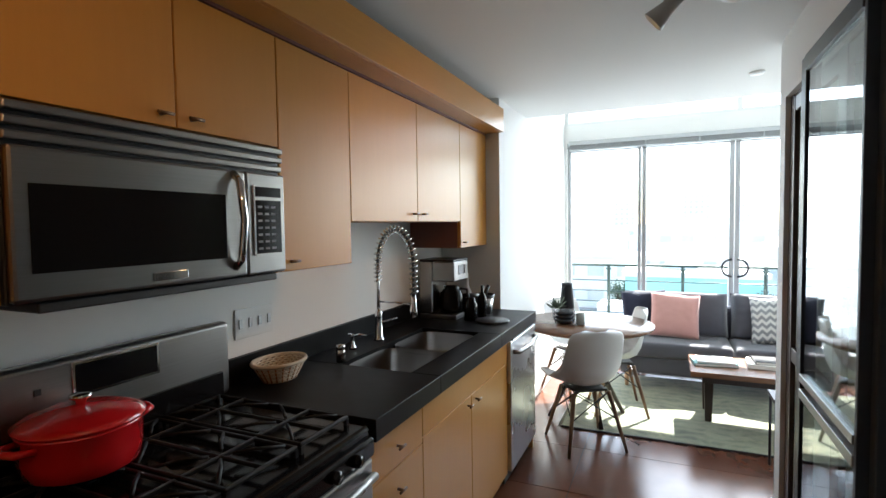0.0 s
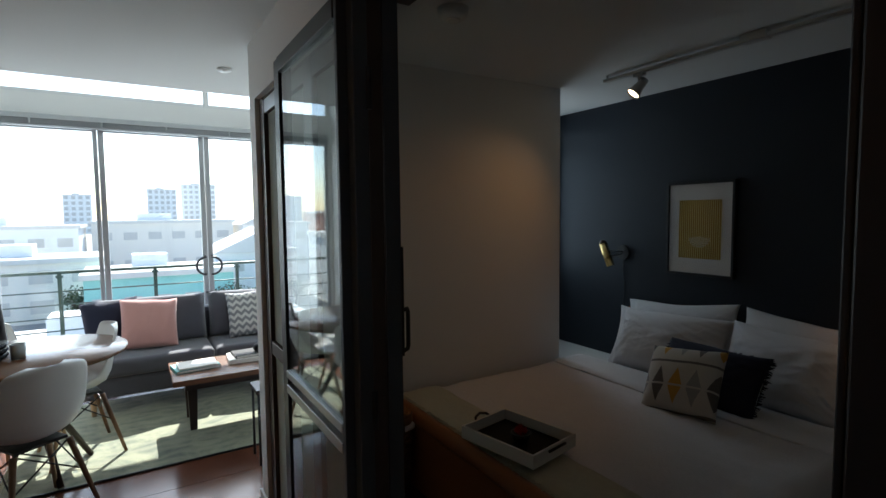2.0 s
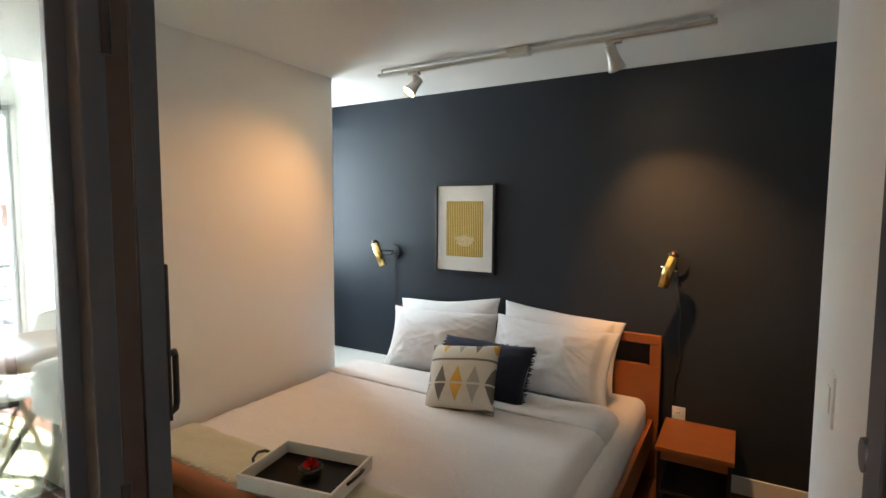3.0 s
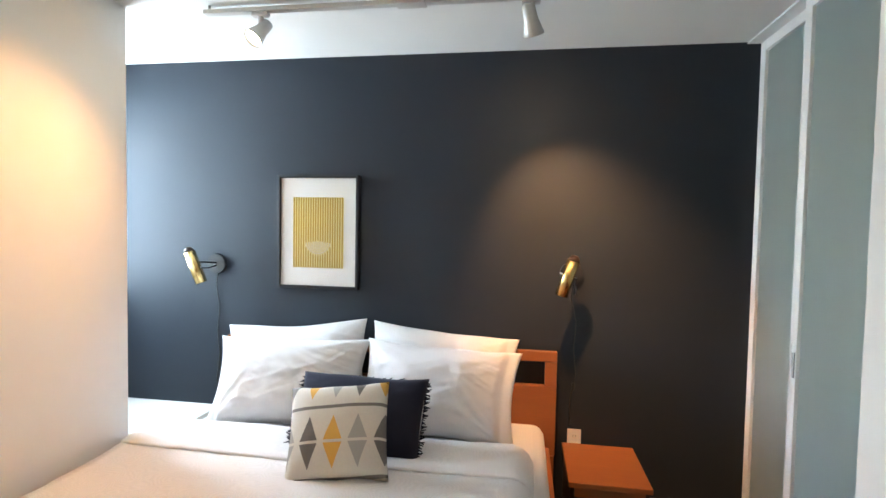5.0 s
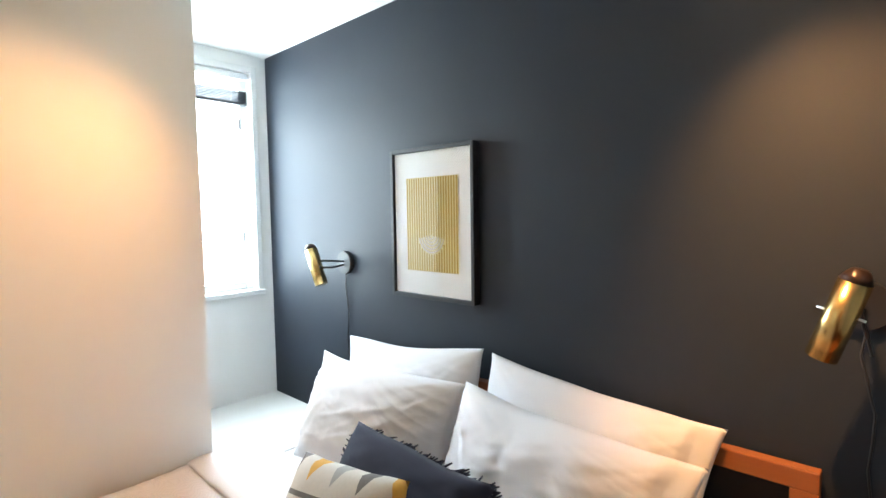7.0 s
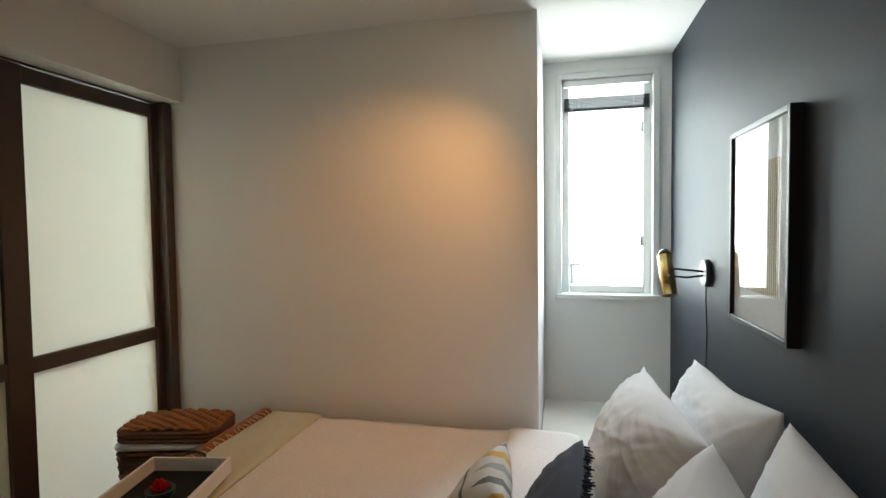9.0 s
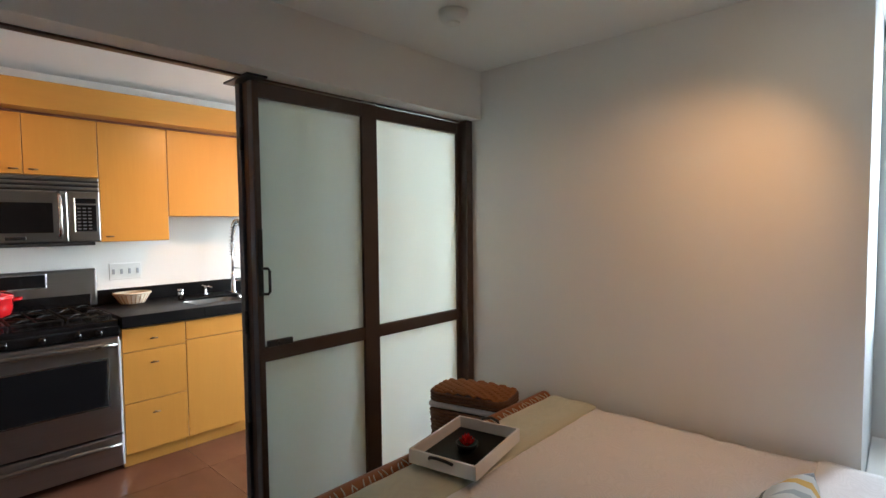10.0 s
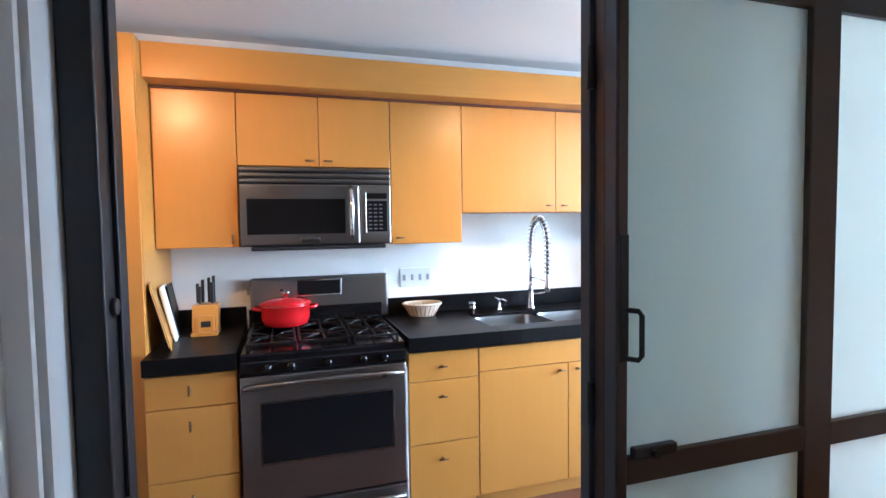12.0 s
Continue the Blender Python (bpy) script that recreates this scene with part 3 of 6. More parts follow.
def leaf(x0, x1, y, name, stile=0.05):
    fr = pb(name, doors, x0, x0 + stile, y, y + 0.045, 0.03, 2.36, M_ALU, 0.003)
    pb("stile", fr, x1 - stile, x1, y, y + 0.045, 0.03, 2.36, M_ALU, 0.003)
    pb("rail", fr, x0 + stile, x1 - stile, y, y + 0.045, 0.03, 0.12, M_ALU, 0.003)
    pb("rail", fr, x0 + stile, x1 - stile, y, y + 0.045, 2.31, 2.36, M_ALU, 0.003)
    g = pb("pane", fr, x0 + stile - 0.002, x1 - stile + 0.002, y + 0.02, y + 0.026, 0.118, 2.312, M_GLASS, 0)
    g.visible_shadow = False
    return fr


leaf(LX + 0.035, 0.52, WY + 0.04, "door_leaf", 0.035)
leaf(0.525, 1.385, WY + 0.04, "door_leaf", 0.045)
leaf(1.39, 2.255, WY + 0.04, "door_leaf", 0.045)
leaf(2.26, 3.125, WY + 0.04, "door_leaf", 0.035)
for s, xc in ((-1, 1.362), (1, 1.42)):
    h = pw("door_pull", doors, tube(B(), [(xc + s * 0.002, WY + 0.035, 0.97), (xc + s * 0.002, WY - 0.005, 0.975)] + [(xc + s * 0.085 * math.sin(a), WY - 0.012, 1.06 - 0.085 * math.cos(a)) for a in [0.25 + 2.64 * k / 12 for k in range(13)]] + [(xc + s * 0.002, WY - 0.005, 1.145), (xc + s * 0.002, WY + 0.035, 1.15)], 0.011, 8), M_BLACKPL, "black half-round pull")
pb("threshold", doors, LX + 0.031, 3.129, WY + 0.01, WY + 0.12, 0.0, 0.028, M_ALU, 0.003)
pb("head_frame", doors, LX + 0.031, 3.129, WY + 0.01, WY + 0.12, 2.362, 2.408, M_ALU, 0.003)
clere = tagged(new("window_2"), "high clerestory window above the balcony doors", "window", kind="structure")
clere.matrix_world = pose(1.45, WY, 2.6)
for a, b in ((LX, LX + 0.04), (1.40, 1.45), (3.125, 3.164)):
    pb("mullion", clere, a + 0.001, b, WY + 0.05, WY + 0.10, 2.601, 3.219, M_WHITEFR, 0.003)
for a, b in ((LX + 0.04, 1.40), (1.45, 3.125)):
    for c, d in ((2.601, 2.64), (3.18, 3.219)):
        pb("window_frame", clere, a, b, WY + 0.05, WY + 0.10, c, d, M_WHITEFR, 0.003)
    g = pb("pane", clere, a - 0.001, b + 0.001, WY + 0.073, WY + 0.078, 2.639, 3.181, M_GLASS, 0)
    g.visible_shadow = False
bl = thing("door_blind", "grey slatted blind stacked up over the balcony doors", "blind", (1.45, WY - 0.03, 2.33))
pb("headrail", bl, LX + 0.06, 3.1, WY - 0.055, WY - 0.002, 2.375, 2.42, M_ALU, 0.004)
for k in range(6):
    pb("slat", bl, LX + 0.07, 3.09, WY - 0.05, WY - 0.004, 2.335 + k * 0.0065, 2.338 + k * 0.0065, M_ALU, 0)
pb("bottom_rail", bl, LX + 0.07, 3.09, WY - 0.05, WY - 0.004, 2.316, 2.332, M_ALU, 0.002)
for x in (0.05, 0.55, 1.05, 1.6, 2.2, 2.8):
    pb("clip", bl, x + 0.009, x + 0.021, WY - 0.058, WY - 0.051, 2.33, 2.41, M_ALU, 0.001)
    pw("ladder_cord", bl, cyl(B(), (x + 0.015, WY - 0.027, 2.33), (x + 0.015, WY - 0.027, 2.376), 0.002, seg=6), M_ALU)


def baseboards():
    t = tagged(new("baseboard"), "painted baseboard along the walls", "baseboard", kind="structure")
    for a in ((WX - 0.014, WX - 0.0005, 0.735, 1.54), ):
        pb("board", t, *a, 0.0, 0.10, M_BASEB, 0.003)
    pb("board", t, 1.267, 1.279, 3.50, 3.632, 0.0, 0.11, M_BASEB, 0.003)
    pb("board", t, 1.267, 3.16, 3.621, 3.633, 0.0, 0.11, M_BASEB, 0.003)
    pb("board", t, LX + 0.0005, LX + 0.013, 4.01, WY, 0.0, 0.11, M_BASEB, 0.003)
    pb("board", t, 1.47, 2.575, 1.0205, 1.033, 0.0, 0.10, M_BASEB, 0.003)
    pb("board", t, 1.47, 3.16, PY - 0.013, PY - 0.0005, 0.0, 0.10, M_BASEB, 0.003)


baseboards()

# ---- kitchen ----
ROW = Vector((0, -0.075, 0))
FX, UX = -0.055, -0.375              # fronts of base and wall cabinets


def pull(parent, x, y, z, along="y"):
    d = (0, 0.022, 0) if along == "y" else (0, 0, 0.022)
    c = Vector((x + 0.022, y, z))
    bm = cyl(B(), c - Vector(d), c + Vector(d), 0.0045, seg=8)
    cyl(bm, (x, y, z), (x + 0.022, y, z), 0.005, seg=8)
    return pw("handle", parent, bm, M_BRONZE, "small bronze T pull")


M_BRONZE = mat("bronze_pull", (0.18, 0.11, 0.06), 0.35, 0.8)


def cabinet(name, label, y0, y1, z0, z1, xf, fronts, group, toe=False, top=None):
    t = thing(name, label, "cabinet", ((KX + xf) / 2, (y0 + y1) / 2, z0 if not toe else 0.0), group=group)
    zb = z0 + (0.09 if toe else 0.0)
    pb("body", t, KX + 0.002, xf - 0.021, y0 + 0.001, y1 - 0.001, zb, top or z1, M_MAPLE, 0.001)
    if toe:
        pb("kick", t, KX + 0.002, xf - 0.05, y0 + 0.001, y1 - 0.001, 0.0, 0.09, M_MAPLEY, 0.001)
    for kind, a, b, c, d, hy, hz, al in fronts:
        f = pb(kind, t, xf - 0.02, xf, a + 0.002, b - 0.002, c + 0.002, d - 0.002, M_MAPLE, 0.0025)
        if hy is not None:
            pull(f, xf, hy, hz, al)
    return t


UG, BG = "wall cabinets over the counter", "base cabinets under the counter"
MW0, MW1 = 1.255, 2.015
cabinet("wall_cabinet", "tall maple wall cabinet beside the microwave", 0.885, MW0, 1.385, 2.14, UX, [("door", 0.885, MW0, 1.385, 2.14, MW0 - 0.03, 1.425, "z")], UG)
cabinet("wall_cabinet", "short maple wall cabinet over the microwave", MW0, MW1, 1.785, 2.14, UX, [("door", MW0, 1.645, 1.785, 2.14, 1.60, 1.815, "y"), ("door", 1.645, MW1, 1.785, 2.14, 1.69, 1.815, "y")], UG)
cabinet("wall_cabinet", "tall narrow maple wall cabinet beside the microwave", MW1, 2.42, 1.38, 2.14, UX, [("door", MW1, 2.42, 1.38, 2.14, MW1 + 0.045, 1.415, "y")], UG)
cabinet("wall_cabinet", "wide two door maple wall cabinet over the sink", 2.42, 3.585, 1.546, 2.14, UX, [("door", 2.42, 3.01, 1.546, 2.14, 2.96, 1.585, "y"), ("door", 3.01, 3.585, 1.546, 2.14, 3.06, 1.585, "y")], UG)
c = cabinet("wall_cabinet", "tall maple wall cabinet with red-brown side ending the row", 3.585, 4.07, 1.385, 2.14, UX, [("door", 3.585, 4.07, 1.385, 2.14, 3.63, 1.42, "y")], UG)
pb("side_panel", c, KX + 0.003, UX - 0.022, 3.578, 3.5855, 1.386, 1.545, M_MAPLE_IN, 0, "red-brown laminate side")
crown = thing("cabinet_fascia", "long maple fascia board over the wall cabinets", "fascia", (-0.33, 2.6, 2.15))
pb("board", crown, -0.265, -0.245, 0.885, 4.07, 2.152, 2.308, M_MAPLEY, 0.002)
pb("soffit_board", crown, KX + 0.002, -0.266, 0.885, 4.07, 2.152, 2.166, M_MAPLEY, 0.001)
# dark strip in the gap, standing in for shade under the fascia
pb("shade_strip", crown, -0.40, -0.372, 0.885, 4.07, 2.1415, 2.1515, M_MAPLE_IN, 0)
tall = thing("pantry_cabinet", "full height maple pantry cabinet end panel", "cabinet", (-0.42, 0.6, 0.0))
pb("body", tall, KX + 0.002, -0.16, 0.25, 0.883, 0.0, 2.308, M_MAPLE, 0.002)
pb("door", tall, -0.159, -0.14, 0.252, 0.881, 0.09, 2.30, M_MAPLE, 0.002)
cabinet("base_cabinet", "narrow maple drawer base cabinet beside the stove", 0.885, 1.25, 0.0, 0.865, FX, [("drawer", 0.885, 1.25, 0.715, 0.86, 1.06, 0.795, "z"), ("drawer", 0.885, 1.25, 0.40, 0.715, 1.06, 0.64, "z"), ("drawer", 0.885, 1.25, 0.09, 0.40, 1.06, 0.32, "z")], BG, True)
cabinet("base_cabinet", "maple base cabinet with three drawers", 2.02, 2.385, 0.0, 0.865, FX, [("drawer", 2.02, 2.385, 0.715, 0.86, 2.19, 0.785, "y"), ("drawer", 2.02, 2.385, 0.40, 0.715, 2.19, 0.635, "y"), ("drawer", 2.02, 2.385, 0.09, 0.40, 2.19, 0.32, "y")], BG, True)
cabinet("base_cabinet", "wide maple sink base cabinet with two doors", 2.385, 3.475, 0.0, 0.865, FX, [("false_front", 2.385, 3.475, 0.735, 0.86, None, None, None), ("door", 2.385, 2.90, 0.09, 0.735, 2.85, 0.70, "y"), ("door", 2.90, 3.475, 0.09, 0.735, 2.955, 0.70, "y")], BG, True, 0.71)

# worktop with an opening for the sink
SX0, SX1, SY0, SY1 = -0.50, -0.16, 2.50, 3.30
wt = thing("worktop", "honed black stone worktop with a low backsplash", "countertop", (-0.4, 3.1, 0.866))
pb("slab", wt, KX + 0.002, SX0, SY0, SY1, 0.868, 0.94, M_COUNTER, 0)
pb("slab", wt, SX1, -0.03, SY0, SY1, 0.868, 0.94, M_COUNTER, 0.003)
pb("slab", wt, KX + 0.002, -0.03, 2.018, SY0, 0.868, 0.94, M_COUNTER, 0.003)
pb("slab", wt, KX + 0.002, -0.03, SY1, 4.07, 0.868, 0.94, M_COUNTER, 0.003)
pb("backsplash", wt, KX + 0.002, KX + 0.022, 2.018, 4.07, 0.941, 1.04, M_COUNTER, 0.002)
wt2 = thing("worktop", "short honed black stone worktop beside the stove", "countertop", (-0.4, 1.06, 0.866))
pb("slab", wt2, KX + 0.002, -0.03, 0.885, 1.252, 0.868, 0.94, M_COUNTER, 0.003)
pb("backsplash", wt2, KX + 0.002, KX + 0.022, 0.885, 1.252, 0.941, 1.04, M_COUNTER, 0.002)


def basin(parent, x0, x1, y0, y1, ztop, depth):
    bm = B()
    cx, cy, hx, hy = (x0 + x1) / 2, (y0 + y1) / 2, (x1 - x0) / 2, (y1 - y0) / 2
    prof = [(1.0, 0.0), (0.985, -0.02), (0.96, -depth + 0.03), (0.90, -depth + 0.006), (0.80, -depth), (0.12, -depth - 0.006), (0.0, -depth - 0.006)]
    n, rings = 40, []
    for s, z in prof:
        ring = []
        for k in range(n):
            a = k * math.tau / n
            ca, sa = math.cos(a), math.sin(a)
            ring.append(bm.verts.new((cx + hx * s * math.copysign(abs(ca) ** 0.35, ca), cy + hy * s * math.copysign(abs(sa) ** 0.35, sa), ztop + z)))
        rings.append(ring)
    for a, b in zip(rings, rings[1:]):
        for k in range(n):
            f = bm.faces.new((a[k], a[(k + 1) % n], b[(k + 1) % n], b[k]))
            f.smooth = True
    b = pw("basin", parent, bm, M_OVEN, "", True)
    pw("drain", b, lathe(B(), [(0, 0.004), (0.03, 0.004), (0.042, 0.001), (0.042, -0.004)], 18, (cx, cy, ztop - depth)), M_CHROME)
    return b


sink = thing("kitchen_sink", "undermounted stainless steel double bowl sink", "sink", (-0.33, 2.9, 0.74))
basin(sink, SX0 + 0.004, SX1 - 0.004, SY0 + 0.004, 2.885, 0.925, 0.18)
basin(sink, SX0 + 0.004, SX1 - 0.004, 2.915, SY1 - 0.004, 0.925, 0.15)
pb("divider", sink, SX0 + 0.003, SX1 - 0.003, 2.882, 2.918, 0.80, 0.915, M_STEEL, 0.005)
pb("rim", sink, SX0 + 0.0, SX1, SY0 + 0.0, SY0 + 0.012, 0.905, 0.924, M_STEEL, 0.001)


def faucet():
    t = thing("spring_faucet", "chrome spring neck kitchen faucet behind the sink", "faucet", (-0.58, 2.95, 0.94))
    x, y, z = -0.58, 2.95, 0.94
    pw("base", t, lathe(B(), [(0.0, 0.0), (0.028, 0.0), (0.028, 0.008), (0.02, 0.016), (0.018, 0.12), (0.02, 0.14), (0.012, 0.16), (0.0, 0.16)], 20, (x, y, z)), M_CHROME, "", True)
    pw("riser", t, cyl(B(), (x, y, z + 0.15), (x, y, z + 0.40), 0.009), M_CHROME)
    arc = [(x + 0.10 - 0.10 * math.cos(a), y + 0.004 * (1 - math.cos(a)), z + 0.40 + 0.17 * math.sin(a)) for a in [math.pi * k / 24 for k in range(25)]]
    path = [(x, y, z + 0.30 + 0.1 * k / 6) for k in range(6)] + arc + [(arc[-1][0], arc[-1][1], z + 0.40 - 0.16 * k / 8) for k in range(1, 9)]
    pw("hose", t, tube(B(), path, 0.008, 8), M_BLACKPL)
    pts, turns, m = [], 30, len(path) - 1
    for k in range(turns * 10 + 1):
        f = k / (turns * 10) * m
        i = min(int(f), m - 1)
        p, q = Vector(path[i]), Vector(path[i + 1])
        d = (q - p).normalized()
        c = p.lerp(q, f - i)
        u = Vector((0, 1, 0)) - d * d.y
        u.normalize()
        v = d.cross(u)
        a = k / 10 * math.tau
        pts.append(c + (u * math.cos(a) + v * math.sin(a)) * 0.0195)
    pw("spring", t, tube(B(), pts, 0.0042, 5), M_CHROME)
    e = Vector(path[-1])
    pw("spray_head", t, lathe(B(), [(0.0, 0.0), (0.017, 0.0), (0.019, 0.03), (0.014, 0.08), (0.011, 0.11), (0.0, 0.11)], 16, (e.x, e.y, e.z - 0.11)), M_CHROME, "", True)
    pw("support_arm", t, tube(B(), [(x, y, z + 0.20), (x + 0.1, y + 0.004, z + 0.20), (e.x, e.y, z + 0.19)], 0.005, 8), M_CHROME)
    lever = pw("lever", t, tube(B(), [(x, y, z + 0.09), (x + 0.03, y + 0.03, z + 0.095), (x + 0.075, y + 0.06, z + 0.11)], 0.008, 8, r1=0.005), M_CHROME)
    return t


faucet()
tap = thing("filter_tap", "small chrome filter tap beside the faucet", "tap", (-0.60, 2.74, 0.94))
pw("base", tap, lathe(B(), [(0, 0), (0.018, 0), (0.018, 0.01), (0.009, 0.02), (0.009, 0.06), (0.012, 0.07), (0, 0.075)], 16, (-0.60, 2.74, 0.94)), M_CHROME, "", True)
pw("spout", tap, tube(B(), [(-0.60, 2.74, 1.0), (-0.57, 2.75, 1.01), (-0.53, 2.76, 1.005)], 0.006, 8), M_CHROME)
pw("lever", tap, tube(B(), [(-0.60, 2.74, 1.01), (-0.60, 2.71, 1.02)], 0.004, 8), M_CHROME)
soap = single("soap_dispenser", lathe(B(), [(0, 0), (0.02, 0), (0.02, 0.05), (0.017, 0.055), (0.02, 0.06), (0.02, 0.075), (0, 0.078)], 18), M_CHROME, "chrome air gap cap on the black worktop", "sink cap", (-0.52, 2.53, 0.94), smooth=True)


def dishwasher():
    y0, y1 = 3.478, 4.054
    t = thing("dishwasher", "stainless steel dishwasher at the end of the counter", "dishwasher", (-0.4, 3.85, 0.0))
    pb("body", t, KX + 0.05, FX - 0.022, y0, y1, 0.02, 0.862, M_BLACKPL, 0.002)
    d = pb("door", t, FX - 0.02, FX + 0.022, y0 + 0.003, y1 - 0.003, 0.10, 0.858, M_STEELD, 0.006)
    pw("handle", d, tube(B(), [(FX + 0.02, y0 + 0.05, 0.79), (FX + 0.05, y0 + 0.07, 0.785), (FX + 0.062, 3.766, 0.78), (FX + 0.05, y1 - 0.07, 0.785), (FX + 0.02, y1 - 0.05, 0.79)], 0.012, 10), M_STEEL)
    pb("kick", t, FX - 0.06, FX - 0.05, y0 + 0.003, y1 - 0.003, 0.0, 0.098, M_BLACKPL, 0)
    pb("badge", d, FX + 0.0222, FX + 0.0235, y1 - 0.1, y1 - 0.06, 0.20, 0.212, M_ALU, 0)
    ep = thing("end_panel", "maple end panel closing the counter", "cabinet panel", (-0.4, 4.064, 0.0))
    pb("panel", ep, KX + 0.01, FX, 4.056, 4.072, 0.0, 0.865, M_MAPLE, 0.002)


dishwasher()


def microwave():
    t = thing("microwave", "stainless steel over-the-range microwave hung under a cabinet", "microwave", (-0.54, 1.635, 1.38))
    y0, y1, z0, z1, xf = MW0 + 0.003, MW1 - 0.003, 1.385, 1.782, -0.375
    pb("body", t, KX + 0.004, xf, y0, y1, z0, z1, M_BLACKPL, 0.004)
    pb("vent_base", t, KX + 0.03, xf + 0.01, y0 + 0.05, y1 - 0.03, z0 - 0.022, z0 - 0.001, M_BLACKPL, 0.004)
    for k in range(3):
        pb("vent_slat", t, xf + 0.001, xf + 0.022 - 0.003 * k, y0 + 0.002, y1 - 0.002, z1 - 0.022 - 0.028 * k, z1 - 0.004 - 0.028 * k, M_STEEL, 0.004)
    yd = 1.845
    d = pb("door", t, xf + 0.001, xf + 0.026, y0 + 0.002, yd, z0 + 0.004, 1.694, M_STEEL, 0.008)
    pb("window", d, xf + 0.0245, xf + 0.028, y0 + 0.035, yd - 0.075, 1.445, 1.622, M_BLACKGL, 0.001, "black glass window")
    pb("badge", d, xf + 0.026, xf + 0.029, 1.545, 1.64, 1.404, 1.424, M_CHROME, 0.001)
    pw("handle", d, tube(B(), [(xf + 0.024, yd - 0.045, 1.415), (xf + 0.05, yd - 0.045, 1.44), (xf + 0.064, yd - 0.045, 1.55), (xf + 0.05, yd - 0.045, 1.66), (xf + 0.024, yd - 0.045, 1.685)], 0.011, 10), M_CHROME)
    p = pb("control_panel", t, xf + 0.001, xf + 0.024, yd + 0.004, y1 - 0.002, z0 + 0.004, 1.694, M_STEEL, 0.006)
    pb("display", p, xf + 0.0235, xf + 0.027, yd + 0.035, y1 - 0.022, 1.622, 1.652, M_BLACKGL, 0.001)
    kp = pb("keypad", p, xf + 0.0235, xf + 0.0265, yd + 0.035, y1 - 0.022, 1.45, 1.612, M_BLACKGL, 0.001)
    pb("key_trim", p, xf + 0.0235, xf + 0.029, yd + 0.026, yd + 0.034, 1.445, 1.655, M_CHROME, 0.001)
    for r in range(7):
        for c2 in range(3):
            a = yd + 0.045 + c2 * 0.028
            pb("key", kp, xf + 0.0264, xf + 0.0272, a, a + 0.018, 1.462 + r * 0.021, 1.469 + r * 0.021, M_KEY, 0)


M_KEY = mat("grey_key_print", (0.09, 0.09, 0.10), 0.5)
microwave()


